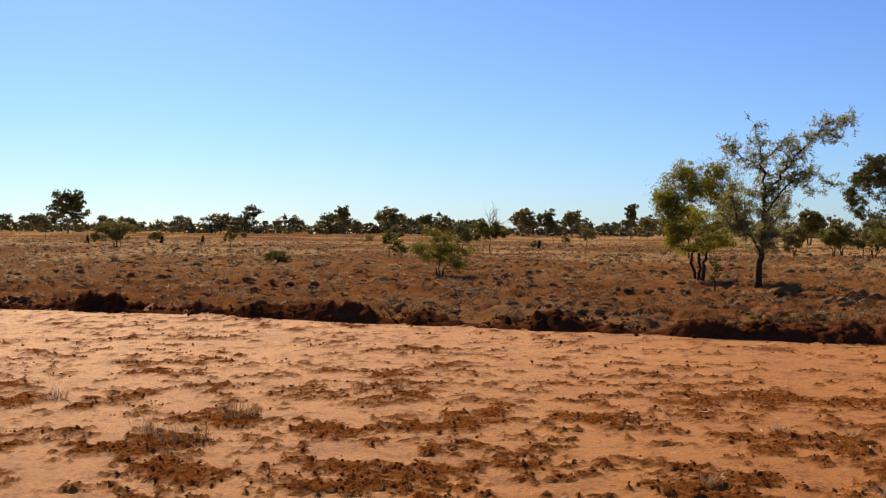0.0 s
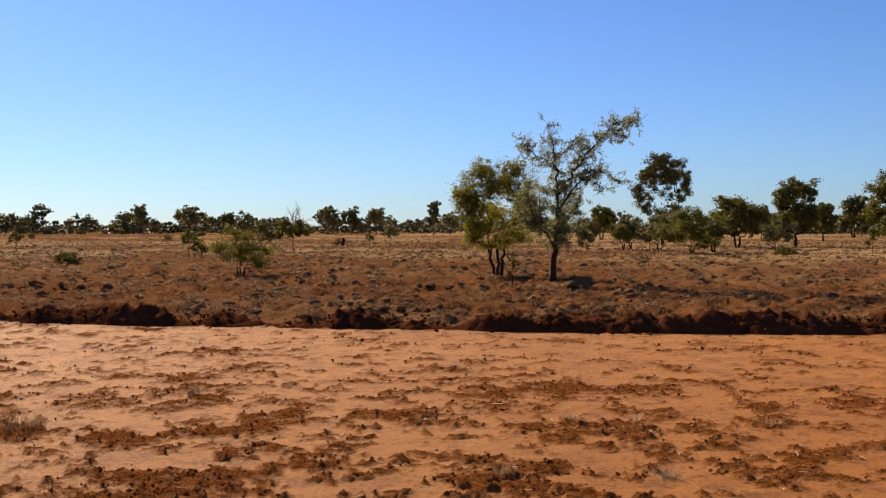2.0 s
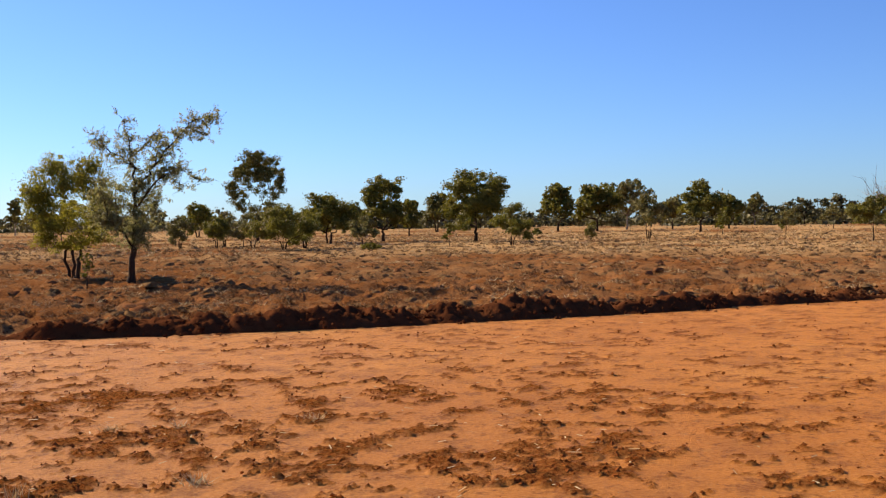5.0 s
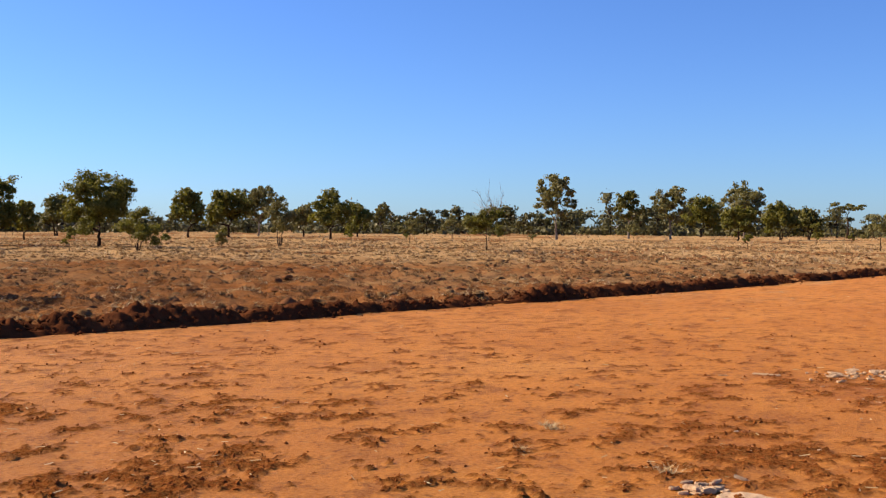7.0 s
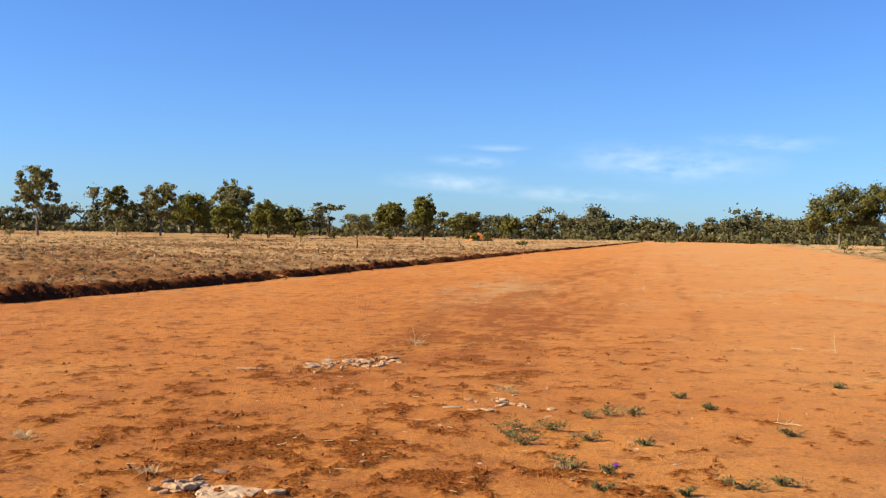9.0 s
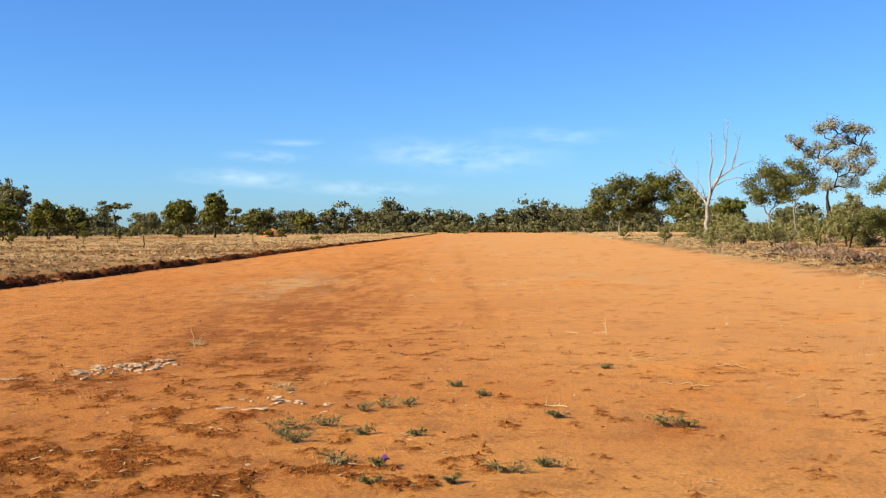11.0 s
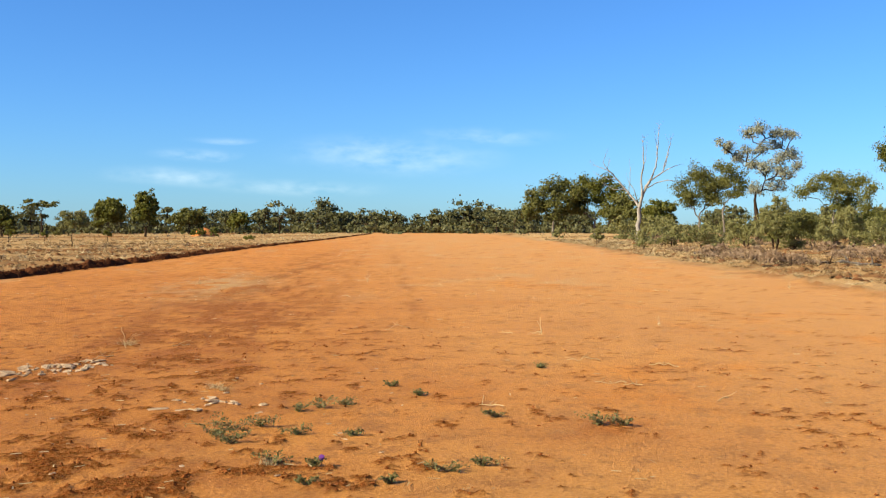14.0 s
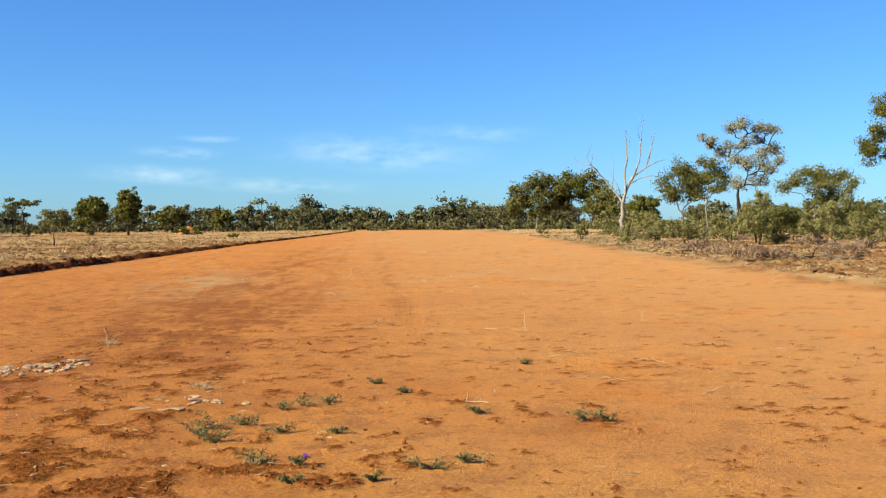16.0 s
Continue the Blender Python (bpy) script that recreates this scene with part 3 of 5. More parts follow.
def scatter_grass():
    rng = np.random.default_rng(17)
    def field_points(n, r0, r1, power, seed, low, high, on_humps):
        a, r = np.radians(rng.uniform(-30, 124, n)), r0 + (r1 - r0) * rng.uniform(0, 1, n) ** power
        x, y = r * np.sin(a), r * np.cos(a)
        z, cleared, churned, straw = layers(x, y)
        d = np.maximum(y - bank_y(x), edge_y(x) - y)
        chance = step01(low, high, noise2(x * 0.45, y * 0.45, seed, 3) + (0.08 * step01(8, 40, x) if low > 0.4 else 0))
        if on_humps:
            chance = chance * (0.03 + humps(x, y))
        keep = (cleared < 0.15) & (d > 0.5) & (rng.uniform(0, 1, n) < chance)
        return np.stack([x, y, z - 0.01], 1)[keep], r[keep]
    for name, n, mat, seed, low, high, tall, label in (
            ("brown_grass", 40000, BROWNGRASS, 101, 0.25, 0.6, 0.045, "short brown dead grass tufts on the rough ground"),
            ("dull_grass", 30000, DULLGRASS, 111, 0.44, 0.66, 0.05, "dull dry grass tussocks on the rough ground"),
            ("pale_grass", 40000, STRAW, 121, 0.53, 0.68, 0.05, "pale straw-coloured grass on the plain")):
        p, r = field_points(n, 13, 120, 1.6, seed, low, high, True)
        h = tall * rng.uniform(0.6, 1.5, len(p)) * (1 + r / 110)
        w = 0.006 + 0.0005 * r
        v, f = blades(rng, p, 11, h, w, 0.12 + 0.004 * r)
        tagged(new(name, mesh_of(name, v, f, mat)), label, "grass", kind="stuff")
    # low rough tussocks, close together, bare soil between them
    n = 38000
    a, r = np.radians(rng.uniform(-30, 124, n)), 13 + 85 * rng.uniform(0, 1, n) ** 1.8
    x, y = r * np.sin(a), r * np.cos(a)
    z, cleared, churned, straw = layers(x, y)
    d = np.maximum(y - bank_y(x), edge_y(x) - y)
    keep = (cleared < 0.1) & (d > 0.45) & (rng.uniform(0, 1, n) < 0.10 + 0.9 * step01(0.40, 0.60, noise2(x * 0.8, y * 0.8, 143, 3, 0.6)))
    x, y, z, r = x[keep], y[keep], z[keep], r[keep]
    size = (0.04 + 0.12 * rng.uniform(0, 1, len(x)) ** 2.0) * (1 + r / 160)
    pick = noise2(x * 0.6, y * 0.6, 141, 3) + rng.normal(0, 0.10, len(x)) > 0.44 + 0.012 * np.maximum(y - bank_y(x), 0)
    for name, mat, use, label in (("field_clods", MOUND, pick, "low mounds of red-brown soil among the stubble"), ("dead_tussocks", TUSSOCK, ~pick, "low mats of dead grass on the rough ground")):
        domes(name, np.stack([x, y, z - 0.02], 1)[use], size[use], mat, 19, label)
    # short blades that stand on the tussocks
    top = np.stack([x, y, z + 0.22 * size], 1)
    v, f = blades(rng, top[~pick], 10, 0.55 * size[~pick], 0.004 + 0.0003 * r[~pick], 1.5 * size[~pick])
    tagged(new("tussock_grass", mesh_of("tussock_grass", v, f, DULLGRASS)), "short dull dead blades on low tussocks", "grass", kind="stuff")
    # dense low domes of dead grass near the strip
    p, r = field_points(26000, 13, 62, 1.5, 171, 0.30, 0.55, True)
    big = rng.uniform(0.5, 1.3, len(p))
    for name, mat, use, label in (("grass_domes", BROWNGRASS, noise2(p[:, 0] * 0.25, p[:, 1] * 0.25, 173, 2) > 0.40, "matted domes of brown dead grass"),
                                  ("straw_domes", DULLGRASS, noise2(p[:, 0] * 0.25, p[:, 1] * 0.25, 173, 2) <= 0.40, "matted domes of dull straw-coloured grass")):
        v, f = blades(rng, p[use], 18, 0.075 * big[use], 0.008 + 0.0004 * r[use], 0.20 * big[use] + 0 * r[use])
        tagged(new(name, mesh_of(name, v, f, mat)), label, "grass", kind="stuff")
    # taller straw out on the plain
    p, r = field_points(24000, 48, 260, 1.2, 131, 0.42, 0.6, False)
    v, f = blades(rng, p, 6, 0.15 * rng.uniform(0.5, 1.4, len(p)), 0.03 + 0.0006 * r, 0.3 + 0 * r)
    tagged(new("tall_straw", mesh_of("tall_straw", v, f, STRAW)), "taller pale dry grass across the far plain", "grass", kind="stuff")
    # stray straw lying on the strip
    n = 60000
    a, r = np.radians(rng.uniform(0, 124, n)), 5 + 70 * rng.uniform(0, 1, n) ** 1.8
    x, y = r * np.sin(a), r * np.cos(a)
    z, cleared, churned, straw = layers(x, y)
    keep = rng.uniform(0, 1, n) < cleared * (0.02 + 0.10 * churned + 1.3 * straw)
    x, y, z, r = x[keep], y[keep], z[keep], r[keep]
    m = len(x)
    t = rng.uniform(0, 2 * np.pi, m)
    half = rng.uniform(0.01, 0.05, m)[:, None] * np.stack([np.cos(t), np.sin(t), rng.normal(0, 0.06, m)], 1)
    wide = (0.002 + 0.0003 * r)[:, None] * np.stack([-np.sin(t), np.cos(t), 0 * t + 0.3], 1)
    c = np.stack([x, y, z + 0.012], 1)
    v = np.stack([c - half - wide, c + half - wide, c + half + wide, c - half + wide], 1).reshape(-1, 3)
    tagged(new("straw_litter", mesh_of("straw_litter", v, np.arange(4 * m).reshape(-1, 4), STRAW)), "bits of pale straw lying on the strip", "straw", kind="stuff")


scatter_grass()

# ---- trees and shrubs ----
SEED = [100]


def dressed(x, y, area, cover, clumps):
    """Leaf size for a plant at that distance, and leaves to a clump for that cover."""
    d = max(24.0, math.hypot(x, y))
    leaf = (0.00165 * d, 0.00098 * d) if d < 125 else (0.0019 * d, 0.0012 * d)
    total = cover * area / (0.27 * leaf[0] * leaf[1])
    return leaf, max(4, int(total / clumps))


def sub_lobes(rng, n, cz, rx, rz, size, low=-0.5):
    rows = []
    for k in range(n):
        a = 2 * math.pi * (k + rng.uniform(-0.3, 0.3)) / n
        e = rng.uniform(low, 1.0)
        c = math.sqrt(max(0.0, 1 - e * e)) if e > 0 else 1 - 0.15 * e * e
        s = size * rng.uniform(0.75, 1.25)
        rows.append((0.72 * rx * c * math.cos(a), 0.72 * rx * c * math.sin(a), cz + 0.72 * rz * e, s * rx, s * rx, s * rz))
    return rows


def wilga(x, y, h, w, foliage=None, label="rounded dense olive-green tree with a short dark trunk", trunk=0.2, cover=4.0):
    """A domed tree: close clumps over a full round crown, ragged below."""
    SEED[0] += 1
    rng = random.Random(SEED[0])
    w *= 1.04
    low = trunk * h * rng.uniform(0.7, 1.0)
    cz, rz = low + 0.48 * (h - low), 0.52 * (h - low)
    lobes = [(0, 0, cz + 0.05 * rz, 0.42 * w, 0.42 * w, rz * 0.85)] + sub_lobes(rng, 12, cz, 0.5 * w, rz, 0.37, -0.6) + sub_lobes(rng, 5, cz - 0.35 * rz, 0.48 * w, rz, 0.34, -0.7)
    clumps = 210
    leaf, n = dressed(x, y, w * (h - low) * 0.75, cover, clumps)
    leaf = (1.2 * leaf[0], 1.25 * leaf[1])
    return grow("tree", x, y, label, "tree", SEED[0], lobes, low * 1.15, max(0.06, 0.026 * h), rng.choice((1, 1, 2)), clumps, n, 0.085 * w, leaf,
                foliage or rng.choice((OLIVE, DARKGREEN, OLIVE, GREYGREEN)), BARK, shell=0.5, group="trees on the plain")


def gum(x, y, h, w, foliage=None, label="tall eucalypt with clumped grey-green foliage and a pale trunk", cover=4.0, bark=None, fork=0.32, heads=9):
    """A eucalypt: separate billows of leaves held up on forking limbs, with sky between them."""
    SEED[0] += 1
    rng = random.Random(SEED[0])
    lobes = [(0, 0, h * (0.5 + 0.5 * fork), 0.27 * w, 0.27 * w, 0.17 * h), (0, 0, 0.8 * h, 0.24 * w, 0.24 * w, 0.13 * h)]
    for k in range(heads):
        a = 2.4 * k + rng.uniform(-0.5, 0.5)
        f = k / (heads - 1)
        out = 0.36 * w * (0.3 + 0.7 * math.sin(math.pi * (0.22 + 0.66 * f))) * rng.uniform(0.75, 1.1)
        z = h * (fork + 0.10 + (0.80 - fork) * f)
        s = rng.uniform(0.75, 1.2)
        lobes.append((out * math.cos(a), out * math.sin(a), z, 0.28 * w * s, 0.28 * w * s, (0.06 * h + 0.12 * w) * s))
    clumps = 120
    leaf, n = dressed(x, y, w * 0.6 * h * 0.75, cover, clumps)
    leaf = (1.15 * leaf[0], 1.2 * leaf[1])
    return grow("tree", x, y, label, "eucalypt tree", SEED[0], lobes, fork * h, max(0.05, 0.020 * h), 1, clumps, n, 0.08 * w, leaf,
                foliage or rng.choice((GREYGREEN, DARKGREEN)), bark or GUMBARK, 0.3, 0.5, (rng.uniform(-0.05, 0.05) * h, 0), group="trees on the plain")


def flat_tree(x, y, h, w):
    SEED[0] += 1
    rng = random.Random(SEED[0])
    lobes = [(rng.uniform(-0.4, 0.4) * w, rng.uniform(-0.4, 0.4) * w, h * rng.uniform(0.78, 0.95), 0.2 * w, 0.2 * w, 0.05 * h) for k in range(8)]
    leaf, n = dressed(x, y, w * h * 0.35, 1.4, 60)
    return grow("tree", x, y, "flat-topped dark tree with layered foliage", "tree", SEED[0], lobes, 0.5 * h, 0.03 * h, 1, 60, n, 0.06 * w, leaf, DARKGREEN, BARK,
                group="trees on the plain")


def shrub(x, y, h, w, foliage=None, label="bushy olive shrub with leaves down to the ground", cover=2.9):
    SEED[0] += 1
    rng = random.Random(SEED[0])
    w *= 1.1
    lobes = [(0, 0, 0.52 * h, 0.34 * w, 0.34 * w, 0.38 * h)] + sub_lobes(rng, 9, 0.48 * h, 0.5 * w, 0.5 * h, 0.33, -0.6)
    clumps = 84
    leaf, n = dressed(x, y, w * h * 0.75, cover, clumps)
    return grow("shrub", x, y, label, "shrub", SEED[0], lobes, 0.2 * h, max(0.02, 0.016 * h), 4, clumps, n, 0.095 * w, leaf,
                foliage or rng.choice((OLIVE, OLIVE, GREYGREEN)), BARK, shell=0.6, group="shrubs on the plain")


def sapling(x, y, h, w, foliage=None, label="thin young tree with sparse yellow-olive leaves", cover=1.8):
    SEED[0] += 1
    rng = random.Random(SEED[0])
    lobes = [(0, 0, 0.62 * h, 0.3 * w, 0.3 * w, 0.3 * h)] + sub_lobes(rng, 7, 0.58 * h, 0.5 * w, 0.42 * h, 0.31, -0.7)
    clumps = 60
    leaf, n = dressed(x, y, w * h * 0.6, cover, clumps)
    return grow("young_tree", x, y, label, "tree", SEED[0], lobes, 0.3 * h, max(0.025, 0.014 * h), 1, clumps, n, 0.08 * w, leaf,
                foliage or rng.choice((OLIVE, GREYGREEN, OLIVE)), BARK, shell=0.6, group="young trees on the plain")


def twigs_up(rng, wood, start, out, count, length, r):
    """Bare twigs that fork from a point."""
    for k in range(count):
        d = np.array(out) + rng.normal(0, 0.5, 3)
        d /= np.linalg.norm(d)
        tip = start + d * length * rng.uniform(0.6, 1.2)
        p = bend(rng, start, tip, 0.05, 0.06, 5)
        wood.limb(p, r, r * 0.3, 3)
        for q in p[2:]:
            e = d + rng.normal(0, 0.6, 3)
            wood.limb(bend(rng, q, q + e * length * 0.35, 0, 0.05, 3), r * 0.5, r * 0.2, 3)


def snag(x, y, h, w):
    """A small tree, leafy below, with bare grey twigs over its crown."""
    tree = sapling(x, y, 0.72 * h, 1.1 * w, OLIVE, "small olive tree with bare grey twigs at the top", 3.6)
    rng = np.random.default_rng(SEED[0])
    wood = Wood()
    for k in range(7):
        twigs_up(rng, wood, np.array([rng.uniform(-0.15, 0.25) * w, rng.uniform(-0.2, 0.2) * w, 0.55 * h]), (0.1, 0, 0.9), 2, 0.34 * h, 0.024)
    part("twig_top", wood.mesh("twig_top", DEADWOOD), tree, "bare grey twigs")
    return tree


gum(-64.5, 179.1, 7.31, 6.94)
shrub(-22.1, 69.3, 2.05, 2.68)
shrub(-26.0, 93.3, 1.10, 1.40)
sapling(-40.0, 104.4, 2.25, 1.46)
sapling(-13.5, 64.3, 1.56, 0.90)
sapling(-17.8, 91.5, 1.08, 0.74)
sapling(-3.2, 53.0, 1.40, 1.00)
shrub(0.6, 62.4, 1.94, 1.41)
snag(2.2, 60.3, 2.82, 2.01)
shrub(6.5, 80.1, 0.65, 0.69)
sapling(9.0, 81.2, 1.18, 0.79)
sapling(10.7, 81.9, 1.67, 1.85)
gum(-19.7, 199.2, 5.42, 3.65)
gum(-11.1, 209.9, 5.26, 5.88)
gum(-3.6, 200.1, 4.08, 3.45)
gum(-45.6, 215.5, 3.90, 3.71)
gum(13.9, 189.6, 5.01, 5.31)
gum(18.7, 194.2, 4.83, 4.18)
gum(22.1, 183.8, 4.69, 3.76)
gum(29.5, 167.5, 5.66, 2.52)
gum(33.9, 176.9, 3.73, 3.81)
sapling(11.9, 53.0, 3.2, 1.9)
wilga(38.5, 111.7, 4.05, 3.30)
sapling(21.5, 66.8, 1.58, 0.83)
shrub(24.0, 64.6, 2.29, 1.85)
sapling(23.3, 59.5, 2.03, 1.17)
shrub(22.7, 52.1, 2.51, 3.43)
wilga(31.4, 64.5, 3.58, 3.47)
wilga(50.1, 96.9, 3.50, 2.46)
shrub(27.2, 51.5, 2.06, 1.71)
wilga(37.9, 68.7, 5.07, 3.27)
shrub(25.9, 48.3, 0.47, 1.00)
wilga(51.9, 88.8, 3.78, 2.19)
wilga(74.7, 120.2, 5.25, 3.91)
wilga(41.8, 62.1, 5.28, 4.66)
sapling(32.8, 51.5, 1.62, 0.97)
shrub(37.1, 51.3, 2.65, 2.49)
shrub(60.0, 78.8, 0.82, 0.93)
wilga(79.7, 100.5, 6.10, 4.12)
shrub(48.9, 57.9, 1.36, 0.97)
wilga(85.9, 100.5, 6.56, 5.56)
gum(96.0, 106.3, 6.75, 5.53)
shrub(53.1, 56.5, 3.66, 2.42)
wilga(103.6, 105.4, 4.65, 3.69)
wilga(82.4, 79.7, 5.40, 4.54)
wilga(110.5, 101.6, 4.84, 4.03)
gum(157.9, 138.7, 6.41, 3.61)
sapling(73.7, 61.3, 2.78, 2.37)
sapling(108.7, 83.2, 3.5, 3.2)
sapling(68.7, 63.9, 2.01, 1.31)
snag(53.7, 38.4, 4.01, 2.98)
gum(110.0, 68.1, 8.09, 5.26)
gum(132.7, 70.3, 7.23, 3.66)
sapling(95.3, 49.9, 2.11, 2.28)
gum(135.3, 65.1, 7.31, 4.90)
wilga(172.3, 77.2, 7.59, 8.09)
gum(143.9, 57.9, 7.80, 6.58)
wilga(125.1, 51.1, 4.77, 4.20)
sapling(76.4, 30.5, 1.32, 0.94)
wilga(141.0, 51.6, 5.12, 5.08)
wilga(151.7, 51.4, 4.71, 3.66)
sapling(116.6, 38.6, 1.37, 1.37)
flat_tree(182.0, 55.1, 6.34, 5.35)
sapling(80.3, 22.0, 3.08, 2.77)
sapling(99.1, 32.9, 2.34, 1.34)
wilga(160.5, 38.7, 5.88, 5.50)
wilga(156.8, 32.6, 7.31, 3.96)
wilga(197.3, 33.2, 5.02, 6.46)
wilga(208.6, 25.3, 4.69, 4.52)
shrub(155.6, 24.4, 1.36, 1.69)
shrub(65.4, -25.9, 3.73, 2.24, SCRUB, "straggling grey-olive scrub at the edge of the strip", 1.5)
shrub(68.9, -18.4, 1.39, 1.73, SCRUB, "straggling grey-olive scrub at the edge of the strip", 1.5)
shrub(77.0, -22.7, 2.46, 2.53, SCRUB, "straggling grey-olive scrub at the edge of the strip", 1.5)
shrub(59.2, -19.3, 2.15, 2.28, SCRUB, "straggling grey-olive scrub at the edge of the strip", 1.5)
shrub(70.7, -26.0, 2.75, 2.57, SCRUB, "straggling grey-olive scrub at the edge of the strip", 1.5)
shrub(74.0, -31.2, 3.19, 2.46, SCRUB, "straggling grey-olive scrub at the edge of the strip", 1.5)
shrub(62.1, -27.9, 1.83, 1.90, SCRUB, "straggling grey-olive scrub at the edge of the strip", 1.5)
shrub(54.5, -25.8, 2.76, 2.24, SCRUB, "straggling grey-olive scrub at the edge of the strip", 1.5)
shrub(51.9, -26.5, 2.12, 2.03, SCRUB, "straggling grey-olive scrub at the edge of the strip", 1.5)
shrub(88.1, -19.5, 1.99, 1.15, SCRUB, "straggling grey-olive scrub at the edge of the strip", 1.5)
shrub(108.5, -19.8, 1.63, 1.30, SCRUB, "straggling grey-olive scrub at the edge of the strip", 1.5)
shrub(125.6, -34.8, 3.49, 4.82, SCRUB, "straggling grey-olive scrub at the edge of the strip", 1.5)
shrub(136.2, -33.5, 2.93, 4.47, SCRUB, "straggling grey-olive scrub at the edge of the strip", 1.5)
wilga(135.0, -38.1, 5.11, 4.44)


def near_tree_dense():
    """Bushy tree with two stems, olive-yellow inside and bare twig ends on top."""
    x, y = 6.62, 29.3
    lobes = [(-0.75, 0.1, 2.35, 0.5, 0.6, 0.75), (-0.25, -0.2, 2.6, 0.6, 0.6, 0.7), (0.35, 0.1, 2.6, 0.5, 0.6, 0.65), (0.8, 0, 2.2, 0.45, 0.5, 0.75), (-0.6, 0, 1.55, 0.5, 0.5, 0.5)]
    lobes += [(-0.85, 0, 1.95, 0.45, 0.4, 0.55), (-0.2, 0.2, 1.7, 0.55, 0.5, 0.6), (0.5, -0.1, 1.7, 0.5, 0.4, 0.6), (-0.45, 0, 3.05, 0.45, 0.4, 0.35), (0.5, 0, 3.05, 0.4, 0.4, 0.35),
              (0.3, 0.1, 1.1, 0.35, 0.3, 0.4), (-0.7, 0, 1.15, 0.45, 0.4, 0.4), (-0.1, 0, 0.95, 0.5, 0.4, 0.3), (0.7, 0, 1.25, 0.42, 0.4, 0.42), (-1.02, 0, 2.35, 0.3, 0.4, 0.5), (1.0, 0, 1.8, 0.3, 0.3, 0.45)]
    tree = grow("tree", x, y, "bushy olive-yellow tree with two dark stems", "tree", 901, lobes, 0.8, 0.06, 3, 520, 66, 0.17, (0.058, 0.027), YELLOWISH, BARK, shell=0.6)
    rng = np.random.default_rng(901)
    v, f = leaf_quads(rng, np.concatenate([rng.normal(0, 0.14, (60, 3)) + c for c in
        [(-1.2 + 0.07 * k, rng.uniform(-0.4, 0.4), 2.0 + 0.03 * k + 0.6 * rng.uniform(-0.6, 1)) for k in range(36)]]), 0.055, 0.024)
    part("outer_leaves", mesh_of("outer_leaves", v, f, PALEOLIVE), tree, "grey-green outer leaves")
    wood = Wood()
    for k in range(20):
        a = rng.uniform(-1.0, 0.95)
        twigs_up(rng, wood, np.array([a, rng.uniform(-0.4, 0.4), 2.95 - 0.35 * abs(a)]), (0.25 * a, 0, 0.9), 2, 0.42, 0.007)
    part("twig_top", wood.mesh("twig_top", BARK), tree, "bare twig ends")


